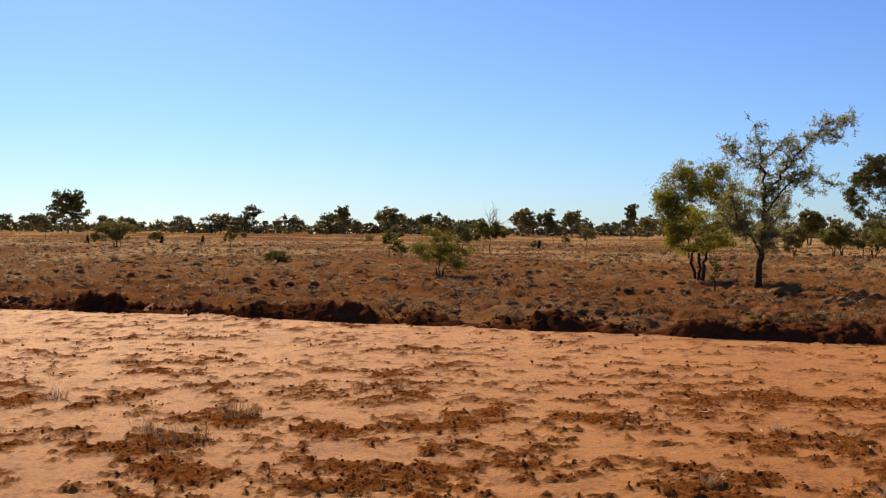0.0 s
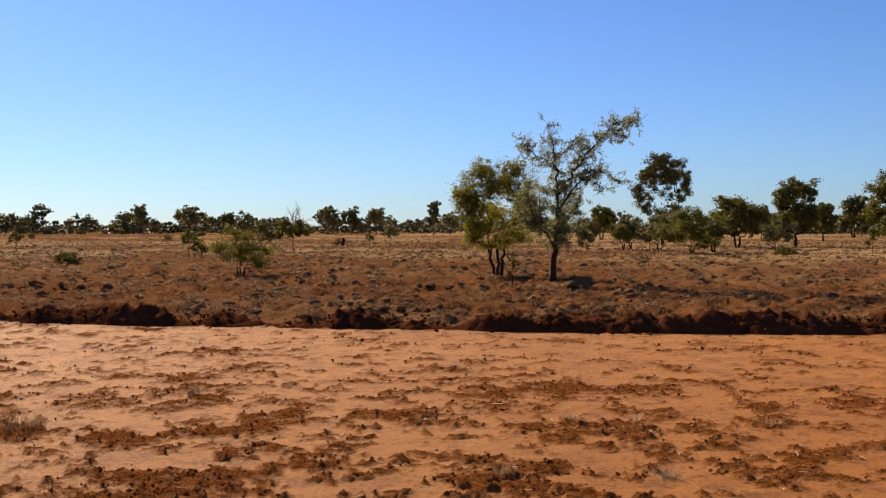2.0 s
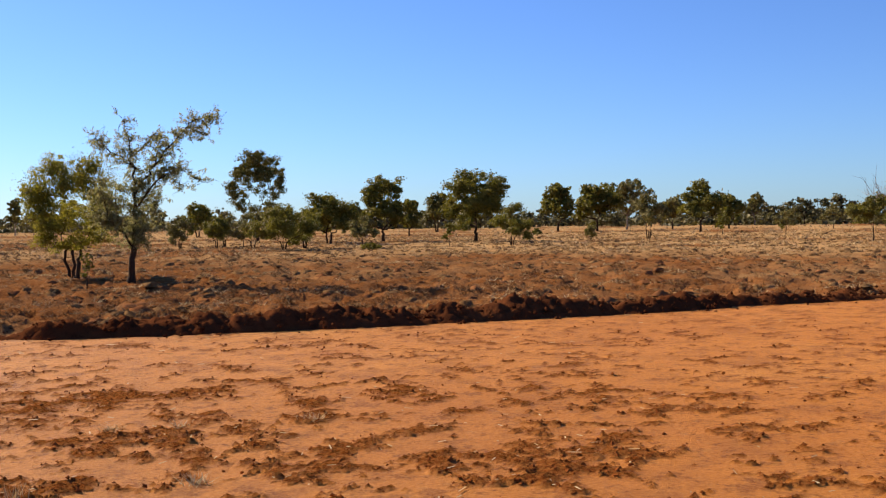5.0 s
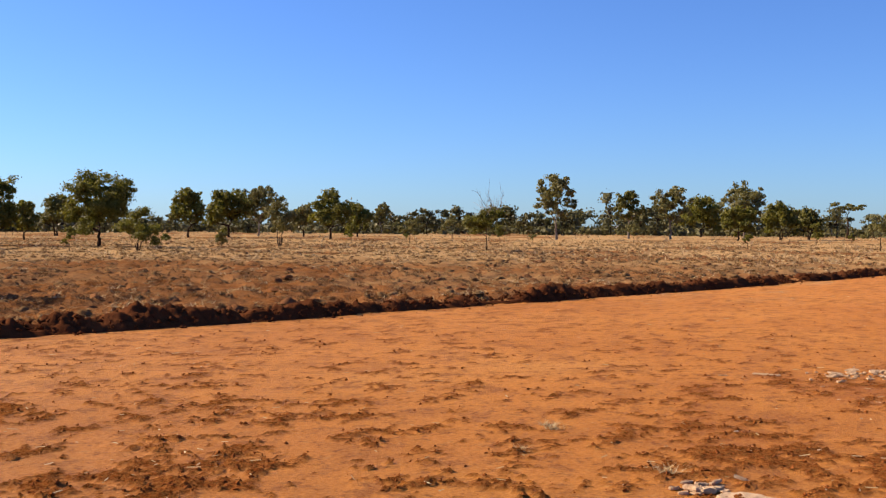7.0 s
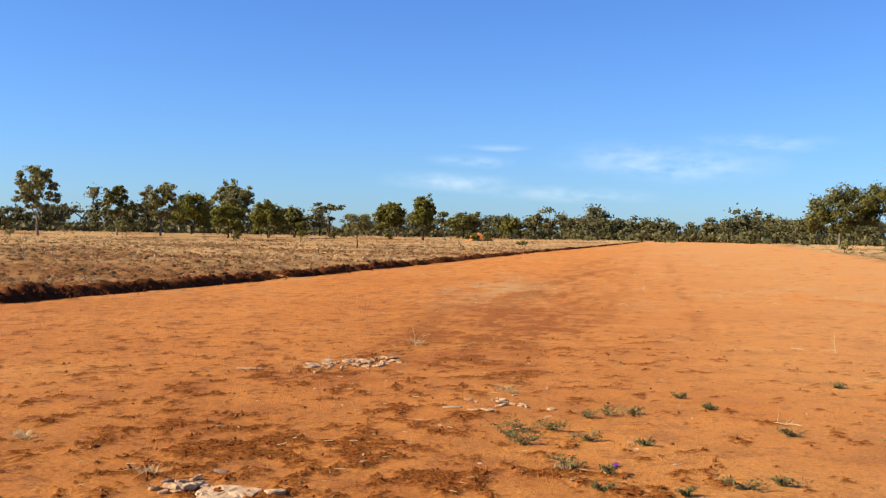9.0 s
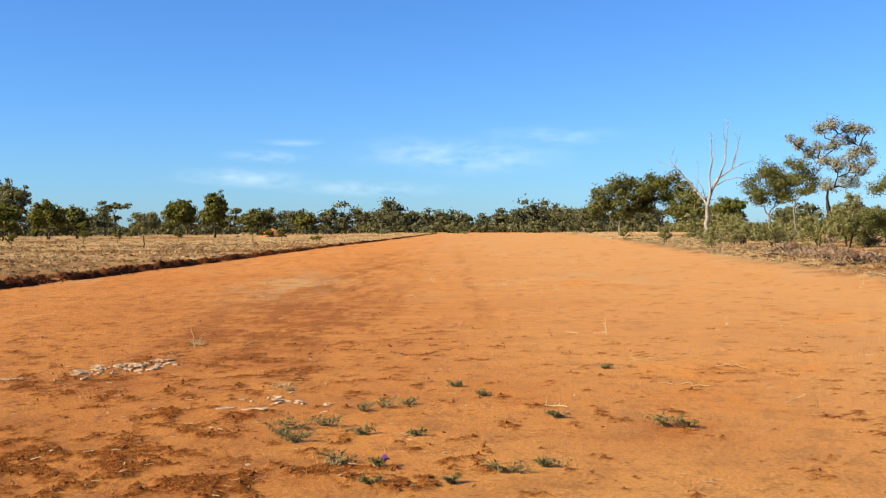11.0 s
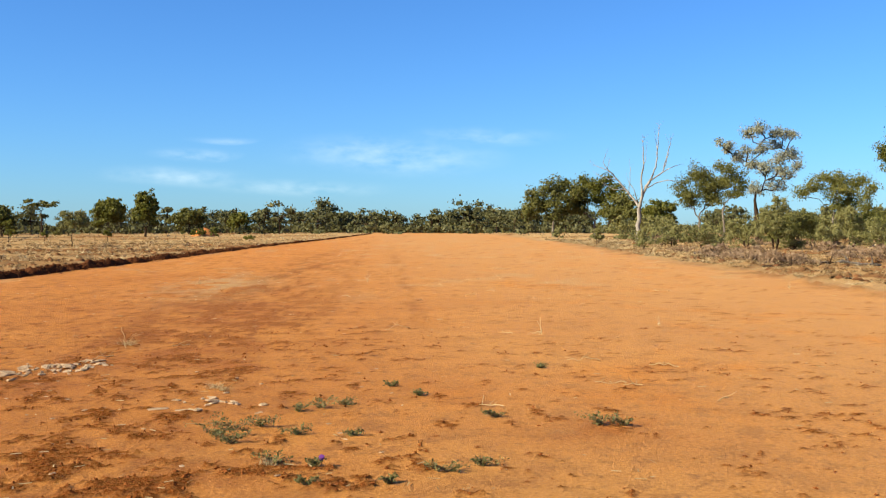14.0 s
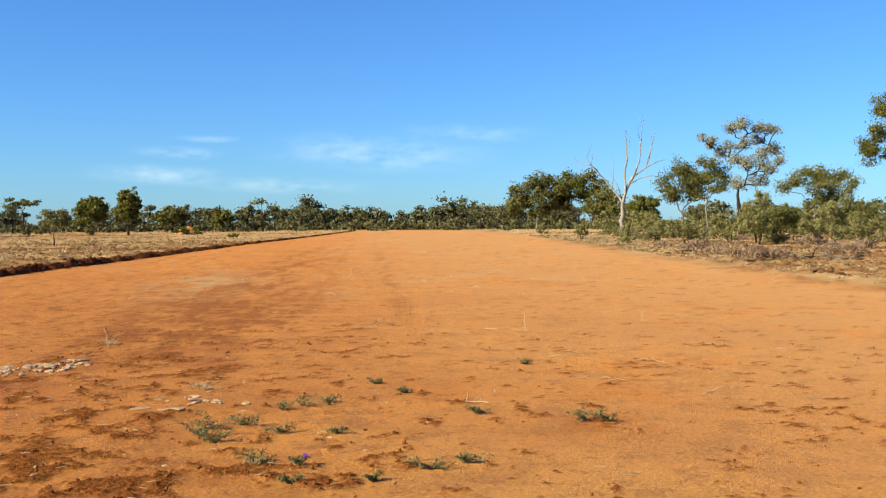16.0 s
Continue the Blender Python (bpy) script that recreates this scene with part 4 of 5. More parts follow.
def near_tree_open():
    """Open tree with a slim dark trunk; long thin branches reach out on one side with sparse hanging leaves."""
    x, y = 6.95, 24.95
    rng = np.random.default_rng(902)
    tree = holder("tree", x, y, ground_z(x, y) - 0.03, "open sparse tree with a dark trunk and long reaching branches", "tree")
    wood, twigs = Wood(), Wood()
    trunk = bend(rng, (0, 0, 0), (0.12, 0, 1.3), 0, 0.02, 8)
    wood.limb(trunk, 0.085, 0.06, 9)
    wood.limb([trunk[0] - [0, 0, 0.03], trunk[1]], 0.13, 0.083, 9)
    stem = part("trunk", wood.mesh("trunk", BARK), tree)
    mains = [((0.12, 0, 1.3), (0.14, 0, 2.4), 0.05, 1.0), ((0.14, 0, 2.4), (0.05, 0.1, 3.35), 0.03, 0.8), ((0.05, 0.1, 3.35), (-0.1, 0.1, 3.85), 0.014, 0.5),
             ((0.08, 0, 0.85), (-0.5, -0.1, 1.5), 0.032, 1.0), ((-0.5, -0.1, 1.5), (-0.7, 0, 2.4), 0.022, 1.0), ((-0.3, 0, 1.3), (-0.75, 0.2, 1.7), 0.018, 1.0),
             ((0.14, 0, 2.1), (0.75, 0.1, 2.9), 0.035, 0.9), ((0.75, 0.1, 2.9), (1.2, 0, 3.5), 0.026, 0.75), ((1.2, 0, 3.5), (1.6, -0.1, 3.92), 0.016, 0.9),
             ((1.6, -0.1, 3.92), (2.2, -0.1, 4.0), 0.01, 0.6), ((1.45, 0, 3.7), (1.95, 0.1, 3.55), 0.009, 0.7)]
    mains += [((0.13, 0, 1.75), (0.7, -0.2, 2.5), 0.03, 0.9), ((0.7, -0.2, 2.5), (1.15, -0.1, 2.75), 0.02, 0.8), ((1.15, -0.1, 2.75), (1.75, -0.1, 2.4), 0.01, 0.45),
              ((0.9, 0, 2.6), (1.35, 0.1, 2.3), 0.01, 0.6), ((0.14, 0, 2.7), (-0.5, 0.1, 3.2), 0.02, 0.8), ((-0.5, 0.1, 3.2), (-0.75, 0.1, 3.4), 0.01, 0.5),
              ((0.12, 0, 1.2), (0.55, 0.25, 1.7), 0.026, 1.0), ((0.55, 0.25, 1.7), (0.8, 0.2, 2.1), 0.016, 0.9), ((0.1, 0.1, 3.0), (0.6, -0.2, 3.55), 0.016, 0.7),
              ((0.6, 0, 2.75), (0.85, 0.2, 3.5), 0.016, 0.8), ((0.1, 0, 0.9), (0.35, -0.2, 1.3), 0.014, 0.8), ((-0.4, 0, 1.4), (-0.25, 0.25, 2.2), 0.016, 1.0)]
    cents = []
    for a, b, r, leafy in mains:
        p = bend(rng, a, b, 0.03, 0.05, 7)
        limb = Wood()
        limb.limb(p, r, r * 0.62, 6)
        part("limb", limb.mesh("limb", BARK), stem)
        for q in p[1:]:
            for s in range(5):
                d = rng.normal(0, 1, 3) * [1, 0.9, 0.75]
                d /= np.linalg.norm(d)
                t = bend(rng, q, q + d * rng.uniform(0.14, 0.42), 0.03, 0.1, 5)
                twigs.limb(t, 0.006, 0.003, 3)
                if rng.uniform() < leafy:
                    cents += [t[2], t[3], t[4]]
    cents = np.array(cents)
    low = cents[(cents[:, 2] < 2.7) & (cents[:, 0] < 0.7)]
    high = np.repeat(cents, 11, 0)
    more = np.repeat(low, 8, 0)
    pts = np.concatenate([high + rng.normal(0, 0.032, high.shape), more + rng.normal(0, 0.07, more.shape)])
    v, f = leaf_quads(rng, pts, 0.058, 0.024, 0.5)
    part("twig_work", twigs.mesh("twig_work", BARK), tree)
    part("crown", mesh_of("crown", v, f, HANGING), tree)


near_tree_dense()
near_tree_open()
sapling(5.95, 25.0, 0.95, 0.4, OLIVE, "slender sapling beside the trees", 1.0)
shrub(-0.56, 31.1, 1.62, 1.75, OLIVE, "sparse olive bush with dark stems", 1.5)
shrub(-6.9, 40.5, 0.56, 0.95, DARKGREEN, "low dark blue-green rounded shrub", 3.0)
shrub(23.3, 58.0, 2.4, 2.0)
shrub(21.8, 60.0, 2.1, 1.6)
shrub(25.0, 54.5, 2.4, 1.9)
shrub(20.4, 62.5, 2.0, 1.5)
shrub(-2.6, 52.0, 1.0, 0.9, OLIVE, "small olive shrub on the plain", 1.6)


def sideways(x, y):
    """Runs off to the right hand of someone who looks from the strip towards that place."""
    d = math.hypot(x, y)
    return np.array([y / d, -x / d, 0.0])


def shaped_gum(x, y, label, seed, pads, fork, trunk_r, foliage, bark, clumps=150, cover=1.8, spread=0.5, lean=0.0):
    """A eucalypt with its pads of foliage where they stand: rows of sideways place, height, radius across and up."""
    rng = np.random.default_rng(seed)
    right = sideways(x, y)
    back = np.array([right[1], -right[0], 0.0])
    lobes = [(*(right * s + back * rng.uniform(-0.9, 0.9) * min(2.0, 0.5 + abs(s)) + [0, 0, z]), r, r, 1.5 * h) for s, z, r, h in pads]
    area = sum(3.1 * r * h for s, z, r, h in pads)
    leaf, n = dressed(x, y, area, cover * 1.25, clumps)
    return grow("tree", x, y, label, "eucalypt tree", seed, lobes, fork, trunk_r, 1, clumps, n, spread * 1.35, leaf, foliage, bark, 0.3, 0.5, tuple((right * lean)[:2]))


# oval eucalypt on fanning stems: a thick cap of leaves, open below
shaped_gum(30.8, 75.7, "tall eucalypt with a dense dark oval crown on fanning stems", 951,
           [(-1.5, 5.2, 0.7, 0.5), (-1.3, 5.8, 0.75, 0.45), (-0.6, 6.3, 0.8, 0.4), (0.2, 6.4, 0.8, 0.4), (0.95, 6.1, 0.8, 0.4), (1.5, 5.6, 0.65, 0.45), (1.7, 4.9, 0.5, 0.5),
            (0, 5.9, 1.0, 0.6), (-0.55, 4.3, 0.22, 0.15), (0.45, 4.4, 0.22, 0.15), (-1.8, 4.4, 0.55, 0.6), (-1.75, 3.5, 0.5, 0.55), (1.75, 4.3, 0.45, 0.45), (1.35, 3.6, 0.4, 0.4), (-1.2, 2.8, 0.6, 0.45), (0.9, 2.7, 0.55, 0.4),
            (-0.9, 4.7, 0.4, 0.3), (0.8, 4.8, 0.35, 0.3), (-0.2, 2.5, 0.5, 0.3), (0.1, 5.15, 1.1, 0.5), (-0.7, 5.3, 0.6, 0.4), (0.9, 5.3, 0.6, 0.4), (-0.9, 3.6, 0.25, 0.2), (0.6, 3.7, 0.25, 0.2), (0, 4.0, 0.15, 0.12), (1.1, 4.2, 0.2, 0.15), (-1.2, 3.9, 0.2, 0.15)], 1.5, 0.13, DARKGREEN, BARK, 230, 2.6, 0.24)
# dense dark clump of three at the far end of the strip
shaped_gum(147.9, -26.2, "broad dense eucalypt with dark olive billows", 952,
           [(-3.6, 3.6, 1.6, 1.3), (-2.8, 5.4, 1.7, 1.3), (-0.8, 6.7, 2.0, 1.2), (1.4, 7.1, 1.9, 1.2), (3.2, 6.0, 1.8, 1.3), (3.6, 4.2, 1.7, 1.3), (0.8, 5.0, 2.2, 1.4), (-1.6, 4.2, 1.9, 1.3), (0.4, 3.2, 1.7, 0.9)],
           2.2, 0.20, DARKGREEN, GUMBARK, 190, 2.2, 0.6)
shaped_gum(148.8, -32.4, "broad dense eucalypt with dark olive billows", 953,
           [(-2.6, 6.2, 1.7, 1.2), (-1.0, 7.5, 1.8, 1.1), (1.0, 7.6, 1.8, 1.1), (2.6, 6.4, 1.6, 1.2), (3.6, 4.8, 1.5, 1.1), (0.2, 5.6, 2.1, 1.3), (-2.4, 4.4, 1.7, 1.2), (1.8, 4.0, 1.7, 1.0)],
           2.4, 0.20, OLIVE, GUMBARK, 180, 2.2, 0.6)
shaped_gum(141.2, -34.6, "dark rounded eucalypt beside a taller pair", 954,
           [(-1.6, 3.4, 1.4, 1.1), (0, 4.5, 1.7, 1.0), (1.7, 3.7, 1.5, 1.1), (2.2, 2.5, 1.3, 0.9), (0.2, 2.9, 1.6, 1.0)], 1.4, 0.14, DARKGREEN, BARK, 110, 2.3, 0.55)
shaped_gum(100.2, -32.1, "dark eucalypt with heavy hanging clumps", 955,
           [(-1.6, 5.2, 0.9, 0.8), (-0.3, 6.6, 1.0, 0.7), (0.5, 5.8, 1.0, 0.8), (1.5, 5.4, 0.8, 0.7), (-0.9, 4.2, 1.1, 0.8), (0.8, 4.4, 1.1, 0.8), (1.7, 4.2, 0.7, 0.6)], 2.4, 0.15, DARKGREEN, GUMBARK, 130, 2.4, 0.5)
shaped_gum(106.1, -36.6, "pale olive eucalypt with an open top", 956,
           [(-1.3, 6.4, 1.0, 0.7), (0, 7.5, 1.1, 0.6), (1.3, 6.8, 1.1, 0.7), (0.2, 6.2, 1.2, 0.7), (1.8, 5.4, 0.9, 0.7), (0.8, 4.9, 0.9, 0.6)], 3.2, 0.14, PALEOLIVE, GUMBARK, 110, 1.9, 0.5)
shaped_gum(86.2, -32.8, "tall eucalypt with silvery grey pads of leaves on dark forked limbs", 957,
           [(-2.6, 8.1, 0.75, 0.42), (-1.9, 7.4, 0.8, 0.45), (-3.1, 8.4, 0.4, 0.25), (-0.8, 9.4, 0.7, 0.42), (0.1, 9.7, 0.75, 0.4), (1.0, 9.3, 0.5, 0.35), (2.0, 9.3, 0.8, 0.45), (2.7, 9.0, 0.45, 0.3),
            (0.3, 8.0, 0.8, 0.4), (1.4, 8.4, 0.6, 0.35), (2.6, 7.5, 0.7, 0.4), (1.6, 7.0, 0.85, 0.45), (-1.0, 7.9, 0.5, 0.3), (0.6, 6.2, 0.9, 0.5), (2.0, 5.9, 0.9, 0.5), (-0.5, 6.7, 0.7, 0.4), (3.1, 6.6, 0.5, 0.35),
            (1.4, 4.9, 0.8, 0.5), (-0.3, 4.5, 0.7, 0.6)], 3.0, 0.28, SILVER, BARK, 250, 2.0, 0.34, -0.3)
shaped_gum(71.3, -32.4, "spreading pale olive eucalypt with a pale trunk", 958,
           [(-2.0, 3.9, 0.6, 0.35), (-1.3, 4.4, 0.7, 0.4), (-0.4, 4.7, 0.8, 0.4), (0.6, 4.8, 0.9, 0.4), (1.5, 4.3, 0.9, 0.5), (2.3, 3.8, 0.8, 0.4), (0.4, 4.0, 1.0, 0.6), (1.2, 3.3, 0.9, 0.6), (0.2, 3.0, 0.7, 0.5), (1.9, 2.8, 0.7, 0.5)],
           1.9, 0.10, PALEOLIVE, GUMBARK, 150, 2.0, 0.36)
shaped_gum(52.8, -30.05, "large eucalypt with bright olive billows over bare limbs", 959,
           [(-2.9, 5.5, 0.6, 0.45), (-2.4, 6.0, 0.6, 0.4), (-2.7, 4.9, 0.4, 0.3), (-2.1, 7.4, 0.6, 0.5), (-1.3, 8.0, 0.8, 0.5), (-1.5, 6.6, 0.6, 0.4), (-1.7, 5.1, 0.5, 0.4), (0.2, 8.0, 0.9, 0.6), (-0.2, 5.2, 0.6, 0.5), (1.4, 6.8, 0.9, 0.6), (2.3, 5.8, 0.8, 0.6), (0.8, 6.0, 0.8, 0.5), (1.6, 4.8, 0.8, 0.5)],
           2.4, 0.16, OLIVE, GUMBARK, 170, 2.6, 0.30)


def dead_tree():
    x, y = 101.9, -26.5
    rng = np.random.default_rng(77)
    tree = holder("dead_tree", x, y, ground_z(x, y) - 0.05, "leafless bleached dead tree with bare forked limbs", "dead tree")
    right = sideways(x, y)
    back = np.array([right[1], -right[0], 0.0])

    def at(s, z):
        return right * s + back * rng.uniform(-0.5, 0.5) + [0, 0, z]
    wood = Wood()
    fork = at(0.15, 3.4)
    wood.limb(bend(rng, (0, 0, 0), fork, 0, 0.015, 7), 0.25, 0.19, 9)
    stem = part("trunk", wood.mesh("trunk", DEADWOOD), tree)
    # each limb: its bends, thickness at both ends, and how many twigs
    knee, crook, low = at(0.55, 4.9), at(1.15, 6.0), at(-0.9, 4.9)
    runs = [([fork, at(0.4, 4.4), at(0.35, 6.4), at(0.55, 8.0), at(0.5, 9.5)], 0.17, 0.05, 2), ([fork, knee, crook], 0.20, 0.16, 0),
            ([crook, at(1.75, 7.4), at(1.9, 9.2), at(2.05, 11.1)], 0.13, 0.035, 2), ([at(1.9, 8.6), at(1.8, 9.8), at(1.65, 10.2)], 0.05, 0.02, 1),
            ([crook, at(2.4, 6.9), at(2.75, 8.3), at(3.15, 9.7)], 0.11, 0.03, 2), ([at(2.3, 6.8), at(3.2, 7.3), at(3.95, 7.6)], 0.07, 0.025, 1),
            ([at(0.8, 5.3), at(1.9, 5.9), at(3.1, 6.1), at(4.2, 5.8)], 0.08, 0.02, 1), ([at(2.6, 7.4), at(3.0, 8.9), at(2.95, 9.9)], 0.05, 0.018, 1),
            ([fork, low, at(-2.1, 6.3), at(-3.0, 7.3)], 0.16, 0.06, 1), ([at(-3.0, 7.3), at(-3.4, 7.9), at(-3.15, 8.5)], 0.05, 0.018, 2),
            ([at(-2.7, 7.0), at(-3.6, 7.4), at(-4.2, 7.6)], 0.05, 0.016, 2), ([at(-1.9, 6.1), at(-2.9, 6.3), at(-3.9, 6.7)], 0.055, 0.016, 2),
            ([at(-1.2, 5.2), at(-2.3, 5.2), at(-3.5, 5.9)], 0.06, 0.016, 1), ([low, at(-0.75, 6.0), at(-0.7, 7.4)], 0.06, 0.018, 1),
            ([at(0.0, 3.9), at(-0.35, 5.2), at(-0.95, 6.1)], 0.07, 0.02, 1), ([at(0.4, 7.0), at(0.75, 8.2), at(0.8, 9.0)], 0.05, 0.016, 1)]
    for way, r0, r1, ends in runs:
        pts = np.concatenate([bend(rng, a, b, 0.02, 0.02, 5)[(0 if k == 0 else 1):] for k, (a, b) in enumerate(zip(way, way[1:]))])
        limbs = Wood()
        limbs.limb(pts, 0.82 * r0, 0.9 * r1, 6)
        if ends:
            twigs_up(rng, limbs, pts[-1], (pts[-1] - pts[-3]) / np.linalg.norm(pts[-1] - pts[-3]) + [0, 0, 0.25], ends, 0.8, max(0.014, r1 * 0.7))
        part("limb", limbs.mesh("limb", DEADWOOD), stem)


dead_tree()

def edge_grass():
    rng = np.random.default_rng(88)
    n = 26000
    x = 18 + 102 * rng.uniform(0, 1, n) ** 1.2
    y = edge_y(x) - 0.6 - 7 * rng.uniform(0, 1, n) ** 1.4
    keep = rng.uniform(0, 1, n) < step01(0.36, 0.6, noise2(x * 0.5, y * 0.5, 151, 3))
    x, y = x[keep], y[keep]
    p = np.stack([x, y, layers(x, y)[0] - 0.01], 1)
    v, f = blades(rng, p, 5, 0.06 * rng.uniform(0.4, 1.8, len(x)), 0.006 + 0.0004 * x, 0.26 + 0 * x)
    tagged(new("edge_grass", mesh_of("edge_grass", v, f, STRAW)), "pale dry grass along the edge of the scrub", "grass", kind="stuff")


edge_grass()

# scrub on the rough side of the strip
srng = random.Random(5)
for k in range(22):
    sx = srng.uniform(66, 150)
    sy = -(0.33 + 0.17 * srng.uniform(0, 1)) * sx - 6 + 0.04 * sx
    shrub(sx, sy, srng.uniform(2.0, 3.8), srng.uniform(2.6, 4.4), srng.choice((SCRUB, SCRUB, OLIVE, DARKGREEN)), "tall straggling olive scrub behind the edge of the strip", 1.6)
for k in range(46):
    sx = srng.uniform(42, 130)
    sy = float(edge_y(sx)) - 4 - srng.uniform(0, 1) ** 1.3 * (10 + 0.16 * sx)
    kind = srng.choice((SCRUB, SCRUB, GREYGREEN, SCRUB, RUSTY))
    shrub(sx, sy, srng.uniform(0.4, 1.05), srng.uniform(1.0, 2.2), kind, "low straggling grey-green scrub bush" if kind != RUSTY else "low rust-brown dead scrub bush", 1.0)
for k in range(16):
    sx = srng.uniform(38, 60)
    sy = float(edge_y(sx)) - 2.5 - srng.uniform(0, 5)
    shrub(sx, sy, srng.uniform(0.3, 0.8), srng.uniform(0.8, 1.8), RUSTY, "low rust-brown dead scrub bush", 1.1)
for k in range(26):
    sa, sr = radians(srng.uniform(-24, 88)), srng.uniform(75, 165)
    sx, sy = sr * math.sin(sa), sr * math.cos(sa)
    if sy > bank_y(sx) + 4:
        sapling(sx, sy, srng.uniform(0.7, 1.9), srng.uniform(0.6, 1.4))


def woodland():
    """The far belt of trees that closes the plain, several hundred in one object."""
    rng = np.random.default_rng(55)
    wood, cents, outs, sizes, scrub = Wood(), [], [], [], []
    for k in range(790):
        az = radians(rng.uniform(-34, 128))
        r = rng.uniform(210, 330)
        if k >= 700:
            az, r = radians(rng.uniform(20, 86)), rng.uniform(200, 260)
        elif k >= 600:
            az, r = radians(rng.uniform(86, 102)), rng.uniform(248, 300)
        x, y = r * math.sin(az), r * math.cos(az)
        if x < STRIP_END - 4 and edge_y(x) < y < bank_y(x):
            continue
        deg = math.degrees(az)
        tall = noise2(np.array([deg * 0.3]), np.array([0.5]), 3, 2)[0]
        h = rng.uniform(2.6, 4.6) + 4.0 * max(0.0, tall - 0.45) + (2.0 if rng.uniform() < 0.08 else 0)
        h *= 0.9 + 0.4 * float(step01(35, 75, deg))
        w = h * rng.uniform(0.8, 1.3)
        if 22 < deg < 86:
            h *= 1.1
        fork = (x + rng.normal(0, 0.3), y, 0.45 * h)
        wood.limb(bend(rng, (x, y, -0.1), fork, 0, 0.02, 3), 0.12, 0.08, 4)
        m = rng.integers(6, 10)
        a = rng.uniform(0, 2 * np.pi, m)
        z = rng.uniform(0.24, 0.9, m)
        out = 0.40 * w * np.sqrt(np.clip(1.1 - ((z - 0.5) / 0.44) ** 2, 0.05, 1)) * rng.uniform(0.3, 1, m)
        c = np.stack([x + out * np.cos(a), y + out * np.sin(a), z * h], 1)
        for q in c:
            wood.limb(bend(rng, fork, q, 0, 0.04, 3), 0.08, 0.05, 3)
        cents.append(c)
        outs.append(np.stack([np.cos(a), np.sin(a), 2 * z - 0.9], 1) * 0.6)
        sizes.append(np.full(m, 0.21 * w + 0.1) * rng.uniform(0.75, 1.25, m))
        low = np.array([x, y, 0.9]) + rng.normal(0, 1, (7, 3)) * [1.1 * w, 1.1 * w, 0.45]
        scrub.append(low)
    cents, outs, sizes = np.concatenate(cents), np.concatenate(outs), np.concatenate(sizes)
    n = 24
    u = ball(rng, len(cents) * n)
    u[:, 2] = np.where(u[:, 2] < -0.25, u[:, 2] * 0.4, u[:, 2])
    pts = np.repeat(cents, n, 0) + u * rng.uniform(0.3, 1.1, (len(u), 1)) ** 0.5 * np.repeat(sizes, n)[:, None] * [1, 1, 0.66]
    v, f = leaf_quads(rng, pts, 0.56, 0.42, 0, (u + 0.4 * np.repeat(outs, n, 0)) * [1, 1, 0.5])
    scrub = np.concatenate(scrub)
    u = ball(rng, len(scrub) * 14)
    pts = np.repeat(scrub, 14, 0) + u * rng.uniform(0.2, 1, (len(u), 1)) ** 0.5 * [1.6, 1.6, 1.0]
    pts[:, 2] = np.maximum(np.abs(pts[:, 2]), 0.1)
    v2, f2 = leaf_quads(rng, pts, 0.62, 0.44, 0, u)
    v, f = np.concatenate([v, v2]), np.concatenate([f, f2 + len(v)])
    # twiggy hearts of the crowns and thickets, too dense to see through
    hearts, girth = np.concatenate([cents, scrub]), np.concatenate([sizes * 0.45, np.full(len(scrub), 0.7)])
    n = len(hearts)
    cube = np.array([[a, b, c] for a in (-1, 1) for b in (-1, 1) for c in (-1, 1)], float)
    sides = np.array([[0, 1, 3, 2], [4, 6, 7, 5], [0, 4, 5, 1], [2, 3, 7, 6], [0, 2, 6, 4], [1, 5, 7, 3]])
    cv = cube[None] * rng.uniform(0.2, 1.0, (n, 8, 3)) * girth[:, None, None] * [1, 1, 0.7] + hearts[:, None]
    v, f = np.concatenate([v, cv.reshape(-1, 3)]), np.concatenate([f, (sides[None] + 8 * np.arange(n)[:, None, None]).reshape(-1, 4) + len(v)])
    wv, wf = np.concatenate(wood.v), np.concatenate(wood.f)
    me = mesh_of("woodland", np.concatenate([v, wv]), np.concatenate([f, wf + len(v)]), FARLEAF)
    me.materials.append(BARK)
    me.polygons.foreach_set("material_index", np.concatenate([np.zeros(len(f), np.int32), np.ones(len(wf), np.int32)]))
    tagged(new("woodland", me), "distant belt of dark eucalypt woodland along the horizon", "woodland", kind="stuff")


woodland()

# ---- sheds, heap and stumps far off ----
def block(me_name, size, centre, material, bevel=0.02):
    bm = bmesh.new()
    bmesh.ops.create_cube(bm, size=1)
    for v in bm.verts:
        v.co = Vector((v.co.x * size[0] + centre[0], v.co.y * size[1] + centre[1], v.co.z * size[2] + centre[2]))
    bmesh.ops.bevel(bm, geom=bm.edges[:], offset=bevel, segments=1, affect='EDGES')
    me = bpy.data.meshes.new(me_name)
    bm.to_mesh(me)
    bm.free()
    me.materials.append(material)
    return me


def tin_mat():
    m, t, p = node_mat("weathered_pale_tin")
    t.links.new(ramp(t, noise_node(t, 1.5, 4), [(0.3, (0.62, 0.62, 0.60)), (0.7, (0.80, 0.80, 0.78))]), p.inputs["Base Color"])
    p.inputs["Roughness"].default_value = 0.5
    p.inputs["Metallic"].default_value = 0.3
    return m


TIN = tin_mat()


